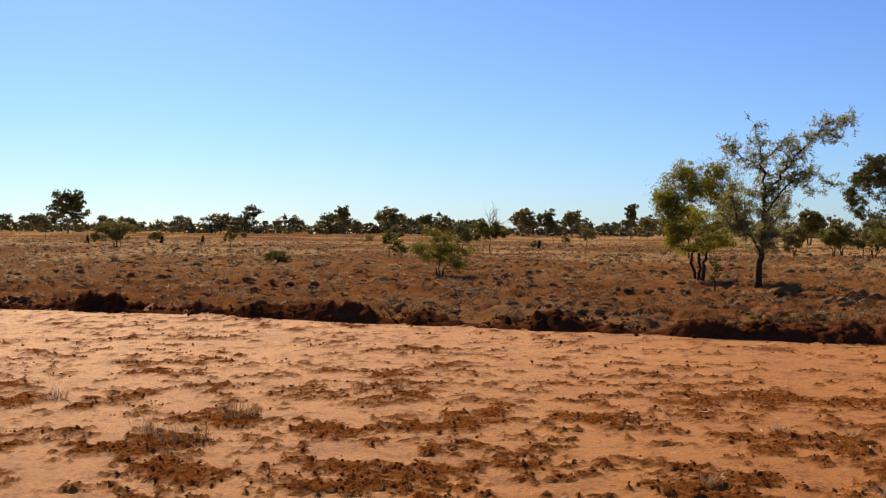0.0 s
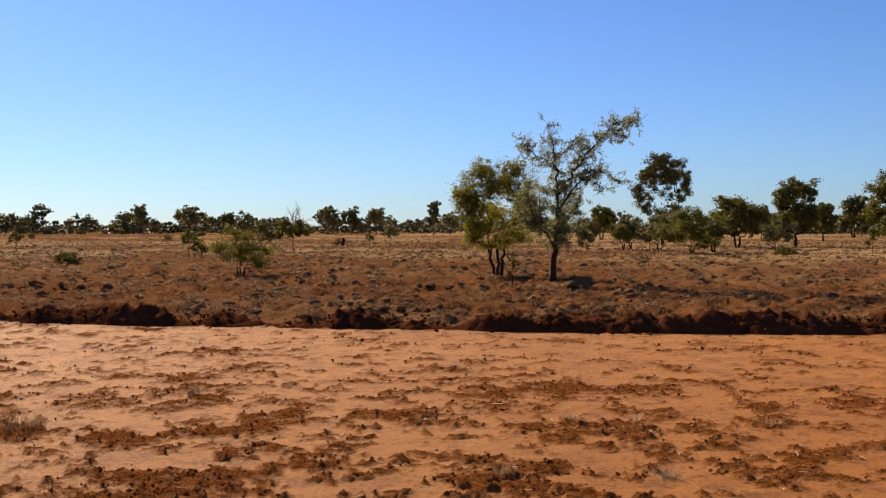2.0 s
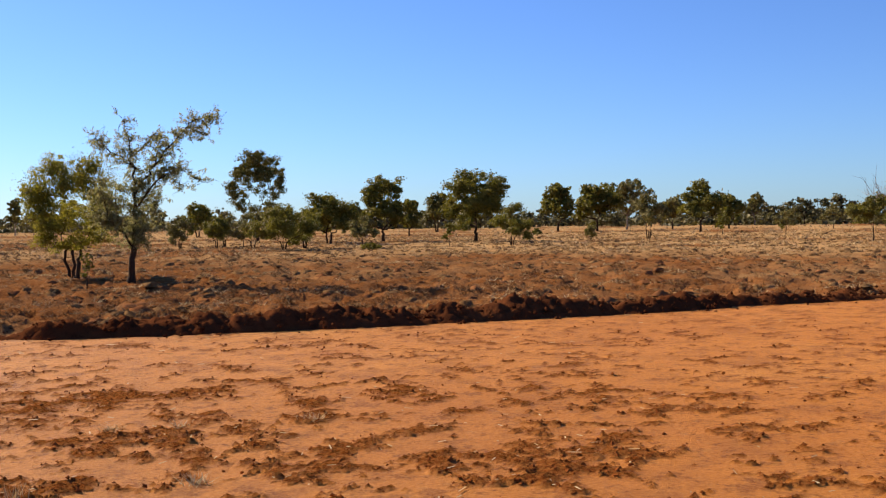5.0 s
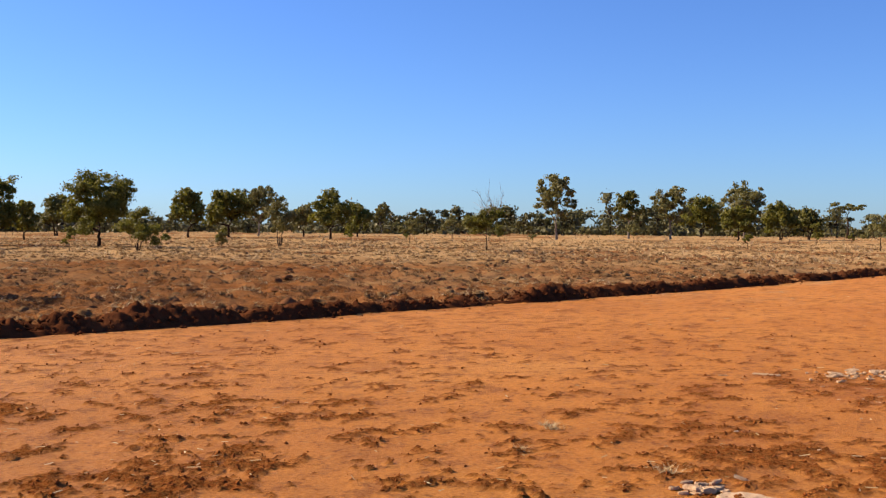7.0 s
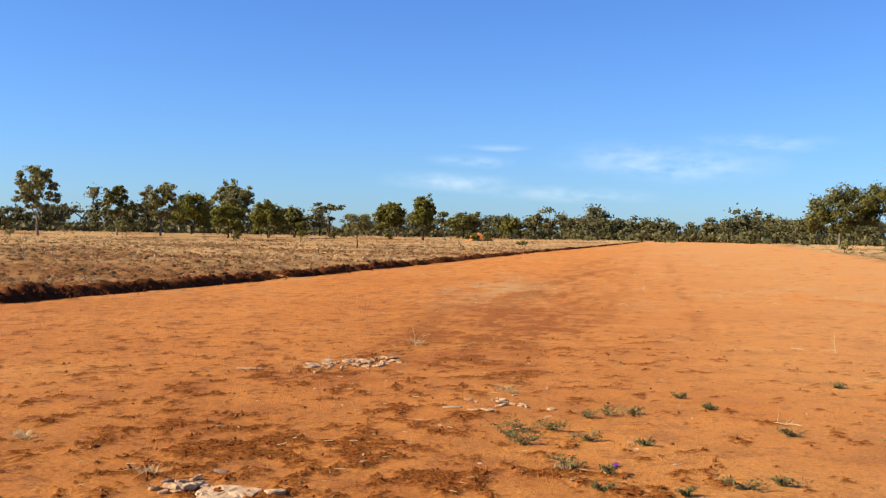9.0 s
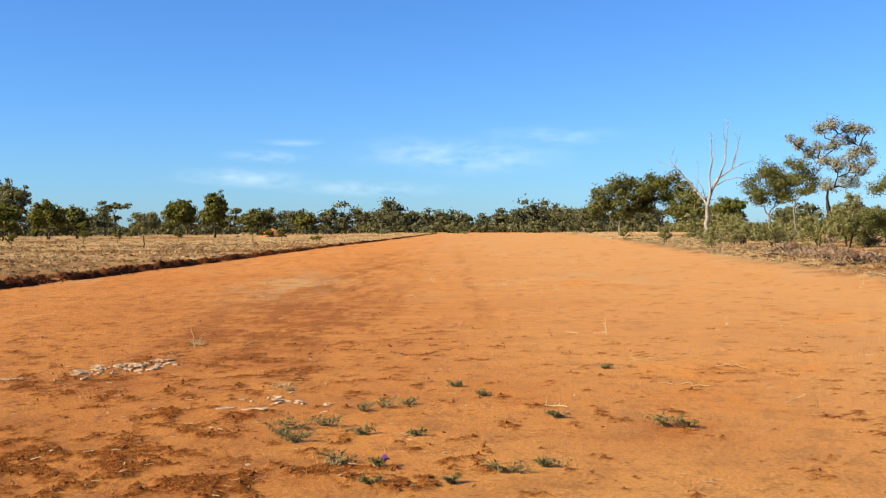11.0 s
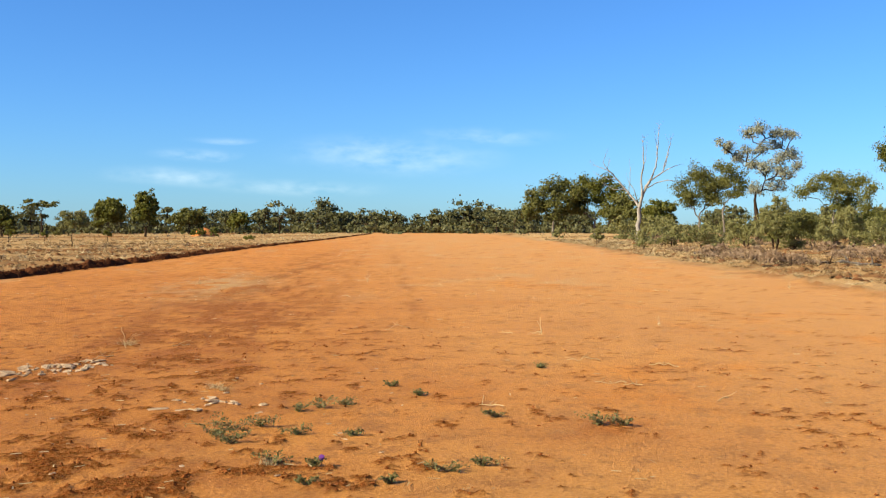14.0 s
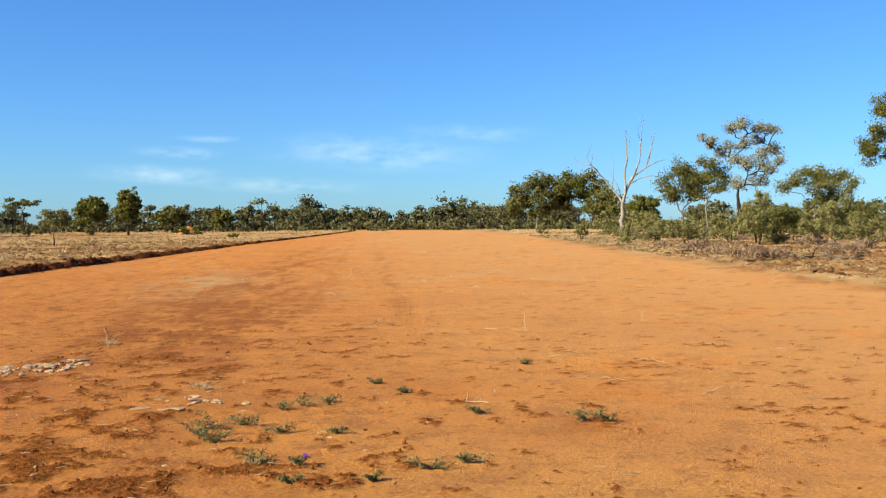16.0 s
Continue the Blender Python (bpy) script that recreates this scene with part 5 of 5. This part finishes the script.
def shed(x, y, w, d, h, turn):
    s = holder("farm_shed", x, y, -0.05, "pale tin farm shed half hidden behind far trees", "shed", "far sheds")
    s.rotation_euler = (0, 0, turn)
    part("wall", block("wall", (w, d, h), (0, 0, h / 2), TIN), s)
    bm = bmesh.new()
    ends = []
    for yy in (-d / 2 - 0.3, d / 2 + 0.3):
        ends.append([bm.verts.new(c) for c in ((-w / 2 - 0.3, yy, h), (0, yy, h + 0.22 * w), (w / 2 + 0.3, yy, h), (w / 2 + 0.3, yy, h + 0.1), (0, yy, h + 0.22 * w + 0.1), (-w / 2 - 0.3, yy, h + 0.1))])
    for k in range(6):
        bm.faces.new((ends[0][k], ends[0][(k + 1) % 6], ends[1][(k + 1) % 6], ends[1][k]))
    for e in ends:
        bm.faces.new((e[0], e[1], e[4], e[5]))
        bm.faces.new((e[1], e[2], e[3], e[4]))
    bmesh.ops.recalc_face_normals(bm, faces=bm.faces[:])
    me = bpy.data.meshes.new("roof")
    bm.to_mesh(me)
    bm.free()
    me.materials.append(TIN)
    part("roof", me, s)


shed(232, 127.0, 2.4, 4, 1.5, 0.5)
shed(272, 66, 3.5, 6, 1.8, 0.3)


def mound(name, x, y, w, h, material, label, category, seed):
    rng = np.random.default_rng(seed)
    n = 26
    u, a = np.meshgrid(np.linspace(0, 1, 12), np.linspace(0, 2 * np.pi, n, endpoint=False), indexing="ij")
    r = 0.5 * w * u * (0.85 + 0.3 * noise2(np.cos(a) * 1.5 + seed, np.sin(a) * 1.5, seed, 2))
    px, py = r * np.cos(a), r * np.sin(a)
    z = h * (1 - u ** 1.6) * (0.7 + 0.6 * noise2(px * 5 / w + 9, py * 5 / w, seed + 1, 3)) - 0.06 * u
    m = 12
    i, j = np.meshgrid(np.arange(m - 1), np.arange(n), indexing="ij")
    f = np.stack([i * n + j, (i + 1) * n + j, (i + 1) * n + (j + 1) % n, i * n + (j + 1) % n], -1).reshape(-1, 4)
    ob = new(name, mesh_of(name, np.stack([px, py, z], -1).reshape(-1, 3), f, material, True))
    ob.location = (x, y, ground_z(x, y))
    return tagged(ob, label, category)


mound("soil_heap", 163.2, 25.1, 4.2, 1.3, HEAP, "bright orange heap of dug soil on the plain", "soil heap", 41)
for k, (mx, my, mh) in enumerate(((-29.2, 84.8, 0.6), (-23.3, 85.2, 0.55), (-21.0, 89.6, 0.6), (6.7, 78.9, 0.62))):
    stump = holder("stump", mx, my, ground_z(mx, my) - 0.03, "dark burnt tree stump standing in the grass", "stump", "stumps on the plain")
    w = Wood()
    w.limb(bend(np.random.default_rng(k), (0, 0, 0), (0.05, 0, mh), 0, 0.04, 6), 0.17, 0.09, 9)
    w.limb([(0.05, 0, mh * 0.98), (0.055, 0, mh + 0.02)], 0.09, 0.004, 9)
    part("stem", w.mesh("stem", BARK), stump)
    w = Wood()
    w.limb(bend(np.random.default_rng(k + 9), (0.02, 0, mh * 0.5), (0.2, 0.05, mh * 0.8), 0, 0.04, 4), 0.05, 0.02, 6)
    part("broken_branch", w.mesh("broken_branch", BARK), stump)


# ---- things lying and growing on the strip ----
def slab(x, y, length, width, thick, turn, seed, tilt=0.0):
    """A flat broken piece with an uneven outline and a rough top."""
    rng = np.random.default_rng(seed)
    n = 16 if length < 0.2 else 30
    a = np.linspace(0, 2 * np.pi, n, endpoint=False)
    r = rng.uniform(0.72, 1.1, n)
    r = 0.6 * r + 0.4 * np.roll(r, 1)
    ox, oy = 0.5 * length * np.sign(np.cos(a)) * np.abs(np.cos(a)) ** 0.7 * r, 0.5 * width * np.sign(np.sin(a)) * np.abs(np.sin(a)) ** 0.7 * r
    rows = []
    for s, z in ((0.92, 0.0), (1.0, 0.4), (0.97, 0.85), (0.85, 1.0), (0.62, 0.93), (0.36, 1.0), (0.15, 0.95), (0.01, 1.0)):
        px, py = ox * s, oy * s
        rows.append(np.stack([px, py, thick * z * (0.35 + 0.5 * noise2(px * 9 / length + seed, py * 16 / width, seed, 3, 0.6)) + rng.normal(0, 0.05 * thick, n) * (z > 0)], 1))
    v = np.concatenate(rows)
    i, j = np.meshgrid(np.arange(7), np.arange(n), indexing="ij")
    f = np.stack([i * n + j, i * n + (j + 1) % n, (i + 1) * n + (j + 1) % n, (i + 1) * n + j], -1).reshape(-1, 4)
    ob = new("bark_piece", mesh_of("bark_piece", v, f, PALE))
    ob.location = (x, y, ground_z(x, y) - 0.004 + abs(tilt) * length * 0.35)
    ob.rotation_euler = (tilt, 0.6 * tilt, turn)
    return tagged(ob, "pale weathered flat piece of bark lying on red soil", "bark", "bark pieces on the strip")


slab(6.02, 2.42, 0.36, 0.40, 0.032, 0.25, 1)
slab(6.06, 2.74, 0.22, 0.18, 0.05, 1.1, 2, 0.12)
slab(6.05, 2.12, 0.14, 0.09, 0.03, 2.0, 3)
slab(11.25, 4.3, 0.10, 0.34, 0.03, 0.15, 4)
slab(10.9, 4.65, 0.06, 0.12, 0.02, 0.5, 5)
slab(9.8, 1.24, 0.12, 0.16, 0.03, 0.4, 6, 0.15)
slab(9.7, 1.05, 0.08, 0.10, 0.025, 1.2, 7)
slab(9.45, 1.66, 0.09, 0.22, 0.02, 0.3, 8)
slab(9.38, 1.42, 0.06, 0.18, 0.015, 0.1, 9)
prng = random.Random(12)
for k in range(96):
    f = prng.uniform(0, 1)
    big = prng.uniform(0, 1) ** 2
    slab(11.72 + 0.9 * f + prng.gauss(0, 0.34), 3.78 - 0.85 * f + prng.gauss(0, 0.12), 0.03 + 0.10 * big, 0.035 + 0.12 * big, prng.uniform(0.015, 0.035),
         prng.uniform(0, 3.1), 20 + k, prng.uniform(-0.22, 0.22))
for k in range(16):
    slab(9.8 + prng.gauss(0, 0.35), 1.22 + prng.gauss(0, 0.16), prng.uniform(0.03, 0.09), prng.uniform(0.03, 0.10), 0.02, prng.uniform(0, 3.1), 240 + k, prng.uniform(-0.2, 0.2))
for k in range(10):
    slab(6.12 + prng.gauss(0, 0.12), 2.75 + prng.gauss(0, 0.10), prng.uniform(0.04, 0.10), prng.uniform(0.05, 0.13), 0.03, prng.uniform(0, 3.1), 270 + k, prng.uniform(-0.3, 0.3))
for k in range(36):
    slab(prng.uniform(6.5, 12.5), prng.uniform(-0.5, 3.6), prng.uniform(0.02, 0.05), prng.uniform(0.03, 0.07), 0.012, prng.uniform(0, 3.1), 160 + k)


def weed(x, y, size, seed, along=0.0, flowers=0):
    """A low sprawling weed: stalks that lie along the ground with small leaves."""
    rng = np.random.default_rng(seed)
    ob = holder("weed", x, y, ground_z(x, y), "small grey-green sprawling weed on the red soil" if not flowers else "small green weed with a purple flower", "weed", "weeds on the strip")
    pts, tips = [], []
    for k in range(9):
        a = rng.uniform(0, 2 * np.pi)
        ln = 0.6 * size * rng.uniform(0.45, 1.1)
        tip = np.array([math.cos(a) * ln * 0.7, math.sin(a) * ln * (1 + along), rng.uniform(0.25, 0.75) * size * 0.55])
        p = bend(rng, (0, 0, 0), tip, 0.12, 0.06, 6)
        p[:, 2] = np.maximum(p[:, 2], 0.006)
        w = Wood()
        w.limb(p, 0.004, 0.002, 4)
        part("stalk", w.mesh("stalk", DULLGRASS), ob)
        pts.append(np.repeat(p[1:], 5, 0) + rng.normal(0, 0.04 * size + 0.004, (25, 3)))
        tips.append(tip)
    pts = np.concatenate(pts)
    pts[:, 2] = np.maximum(pts[:, 2], 0.008)
    v, f = leaf_quads(rng, pts, 0.024, 0.010)
    part("foliage", mesh_of("foliage", v, f, WEED), ob)
    for k in range(flowers):
        c = tips[k] + np.array([0, 0, 0.015])
        v, f = leaf_quads(rng, c + rng.normal(0, 0.008, (14, 3)), 0.035, 0.02)
        part("flower", mesh_of("flower", v, f, PETAL), ob, "purple flower")


def tuft(x, y, size, seed, material=None, label="dry bleached grass tuft on the red soil", tall=0.38, count=64):
    rng = np.random.default_rng(seed)
    base = np.array([[0, 0, 0.0]])
    v, f = blades(rng, base, count, np.array([size * tall]), np.array([0.007]), np.array([size * 0.95]))
    ob = new("grass_tuft", mesh_of("grass_tuft", v, f, material or STRAW))
    ob.location = (x, y, ground_z(x, y) - 0.005)
    return tagged(ob, label, "grass tuft", "grass tufts on the strip")


def stalk(x, y, h, seed):
    rng = np.random.default_rng(seed)
    ob = holder("dry_stalk", x, y, ground_z(x, y) - 0.01, "thin dry upright stalk with bleached side twigs", "dry plant", "dry stalks on the strip")
    w = Wood()
    p = bend(rng, (0, 0, 0), (rng.normal(0, 0.06), rng.normal(0, 0.06), h), 0, 0.05, 6)
    w.limb(p, 0.006, 0.003, 4)
    part("stem", w.mesh("stem", STRAW), ob)
    w = Wood()
    for k in range(5):
        w.limb(bend(rng, p[1], p[1] + rng.normal(0, 0.10, 3) + [0, 0, 0.03], 0.1, 0.05, 4), 0.004, 0.002, 3)
    part("twig", w.mesh("twig", STRAW), ob)


def twig(x, y, length, turn, seed):
    rng = np.random.default_rng(seed)
    ob = holder("fallen_twig", x, y, ground_z(x, y) + 0.012, "pale fallen twig lying on the strip", "twig", "twigs on the strip")
    w = Wood()
    d = np.array([math.cos(turn), math.sin(turn), 0]) * length * 0.5
    p = bend(rng, -d, d, 0.04, 0.05, 7)
    w.limb(p, 0.005, 0.003, 5)
    part("stem", w.mesh("stem", STRAW), ob)
    for k in (2, 3, 5):
        w = Wood()
        w.limb(bend(rng, p[k], p[k] + rng.normal(0, 0.22 * length, 3) * [1, 1, 0.3] + [0, 0, 0.03], 0.05, 0.05, 4), 0.003, 0.0015, 4)
        part("side_twig", w.mesh("side_twig", STRAW), ob)


weed(8.48, 0.89, 0.28, 301, 0.6)
weed(8.2, 0.98, 0.26, 320, 0.5)
weed(8.62, 0.72, 0.22, 321, 0.4)
weed(7.95, 0.85, 0.20, 302, 0.3)
weed(7.25, 0.48, 0.20, 303, 0.4)
weed(9.45, 0.27, 0.22, 304, 0.5)
weed(9.3, 0.45, 0.16, 305)
weed(10.62, -0.38, 0.14, 306)
weed(11.9, -2.08, 0.15, 307)
weed(7.15, 0.20, 0.12, 308, 0, 1)
weed(6.66, 0.22, 0.13, 309)
weed(8.53, -2.02, 0.28, 310, 0.4)
weed(8.46, -2.2, 0.2, 322, 0.3)
weed(8.89, -1.25, 0.14, 311, 0.8)
weed(7.12, -0.9, 0.15, 312, 0.8)
weed(6.95, -0.66, 0.15, 313, 1.0)
weed(6.66, -0.29, 0.12, 314)
weed(8.17, -0.04, 0.13, 315)
weed(10.05, -0.65, 0.13, 316)
weed(8.24, 0.37, 0.16, 317, 0.6)
weed(9.6, 0.05, 0.14, 318, 0.3)
tuft(6.39, 3.1, 0.15, 331)
tuft(7.2, 4.49, 0.16, 332)
tuft(7.28, 4.6, 0.12, 333)
tuft(10.66, 1.36, 0.18, 334)
tuft(10.5, 1.25, 0.14, 335)
tuft(7.21, 0.5, 0.13, 336)
tuft(6.35, 4.24, 0.12, 337)
tuft(2.12, 8.23, 0.16, 338)
tuft(2.6, 8.0, 0.16, 339)
tuft(2.12, 6.25, 0.16, 340)
tuft(3.55, 7.64, 0.17, 341)
for k, (gx, gy, gs) in enumerate(((-2.16, 8.43, 0.26), (-2.0, 8.55, 0.2), (-2.4, 7.5, 0.28), (-2.65, 7.8, 0.22), (-2.2, 7.6, 0.2), (-3.9, 9.4, 0.2), (-0.9, 9.9, 0.18), (1.1, 6.4, 0.14))):
    tuft(gx, gy, 0.85 * gs, 350 + k, STRAW if k % 2 else DULLGRASS, "wispy dry grass tuft on churned soil", 0.85, 34)
tuft(14.5, 3.05, 0.25, 361)
for k, (gx, gy, gh) in enumerate(((14.15, 3.0, 0.28), (30.2, -0.1, 0.34), (15.5, -2.7, 0.26), (26.1, -10.8, 0.25), (16.7, -4.8, 0.16), (28.5, 4.3, 0.3))):
    stalk(gx, gy, gh, 370 + k)
twig(10.69, -2.61, 0.32, 1.4, 381)
twig(9.39, -1.24, 0.22, 1.2, 382)
twig(12.5, -2.7, 0.4, 1.5, 383)
twig(16.5, -0.6, 0.5, 2.2, 384)
twig(11.9, -3.5, 0.35, 1.0, 385)
twig(9.6, -3.4, 0.2, 2.3, 386)
trng = random.Random(66)
for k in range(12):
    twig(trng.uniform(9, 30), trng.uniform(-8, 4), trng.uniform(0.12, 0.4), trng.uniform(0, 3.1), 390 + k)


# ---- fallen timber at the scrub ----
def log(x, y, length, r, turn, seed):
    rng = np.random.default_rng(seed)
    ob = holder("fallen_log", x, y, ground_z(x, y) + r * 0.6, "fallen dry log lying at the edge of the scrub", "log", "fallen logs")
    d = np.array([math.cos(turn), math.sin(turn), 0]) * length * 0.5
    w = Wood()
    p = bend(rng, -d, d, 0.03, 0.02, 7)
    w.limb(p, r, r * 0.65, 8)
    w.limb([p[0], p[0] - d * 0.002], r, 0.004, 8)
    w.limb([p[-1], p[-1] + d * 0.002], r * 0.65, 0.004, 8)
    part("stem", w.mesh("stem", GUMBARK if seed % 3 == 0 else BARK), ob)
    w = Wood()
    w.limb(bend(rng, p[4], p[4] + [rng.normal(0, 0.2), rng.normal(0, 0.2), 0.4], 0.1, 0.05, 5), r * 0.4, r * 0.12, 5)
    part("branch", w.mesh("branch", GUMBARK if seed % 3 == 0 else BARK), ob)


lrng = random.Random(3)
for k in range(12):
    lx = lrng.uniform(37, 56)
    log(lx, float(edge_y(lx)) - lrng.uniform(2.5, 6.0), lrng.uniform(0.6, 1.8), lrng.uniform(0.04, 0.09), lrng.uniform(-1.9, -1.1), 430 + k)


# ---- thin cloud, far behind everything ----
def cloud_mat():
    m, t, p = node_mat("thin_cloud")
    g = t.nodes.new("ShaderNodeTexCoord")
    mp = t.nodes.new("ShaderNodeMapping")
    mp.inputs["Scale"].default_value = (1, 2.2, 6.0)
    t.links.new(g.outputs["Object"], mp.inputs["Vector"])
    n = noise_node(t, 0.0042, 6, 0.55, mp.outputs[0])
    a = t.nodes.new("ShaderNodeAttribute")
    a.attribute_name = "thick"
    mul = t.nodes.new("ShaderNodeMath")
    mul.operation = 'MULTIPLY'
    t.links.new(ramp(t, n, [(0.35, (0, 0, 0)), (0.75, (1, 1, 1))]), mul.inputs[0])
    t.links.new(a.outputs["Fac"], mul.inputs[1])
    tr = t.nodes.new("ShaderNodeBsdfTransparent")
    em = t.nodes.new("ShaderNodeEmission")
    em.inputs[0].default_value, em.inputs[1].default_value = (0.86, 0.92, 1.0, 1), 0.54
    ms = t.nodes.new("ShaderNodeMixShader")
    t.links.new(mul.outputs[0], ms.inputs[0])
    t.links.new(tr.outputs[0], ms.inputs[1])
    t.links.new(em.outputs[0], ms.inputs[2])
    t.links.new(ms.outputs[0], t.nodes["Material Output"].inputs[0])
    return m


CLOUD = cloud_mat()


def cloud(y, z, wide, tall, amount):
    """A wisp of high cloud on the horizon, softest at its rim."""
    n, m = 48, 16
    u, w = np.meshgrid(np.linspace(-1, 1, n), np.linspace(-1, 1, m), indexing="ij")
    v = np.stack([3000 - 120 * u * u - 60 * w * w, y + wide * u, z + tall * w + 0.12 * tall * np.sin(3 * u)], -1).reshape(-1, 3)
    i, j = np.meshgrid(np.arange(n - 1), np.arange(m - 1), indexing="ij")
    f = np.stack([i * m + j, (i + 1) * m + j, (i + 1) * m + j + 1, i * m + j + 1], -1).reshape(-1, 4)
    me = mesh_of("cloud", v, f, CLOUD, True)
    fade = np.clip(1 - np.sqrt(u * u + w * w), 0, 1)
    me.attributes.new("thick", 'FLOAT', 'POINT').data.foreach_set("value", (amount * fade * fade * (3 - 2 * fade)).ravel().astype(np.float32))
    tagged(new("cloud", me), "thin white wisp of high cloud", "cloud", kind="structure")


cloud(474, 199, 150, 24, 0.5)
cloud(400, 238, 120, 14, 0.3)
cloud(540, 140, 260, 36, 0.4)
cloud(-69, 200, 380, 70, 0.42)
cloud(-330, 256, 260, 34, 0.28)
cloud(200, 108, 320, 30, 0.4)
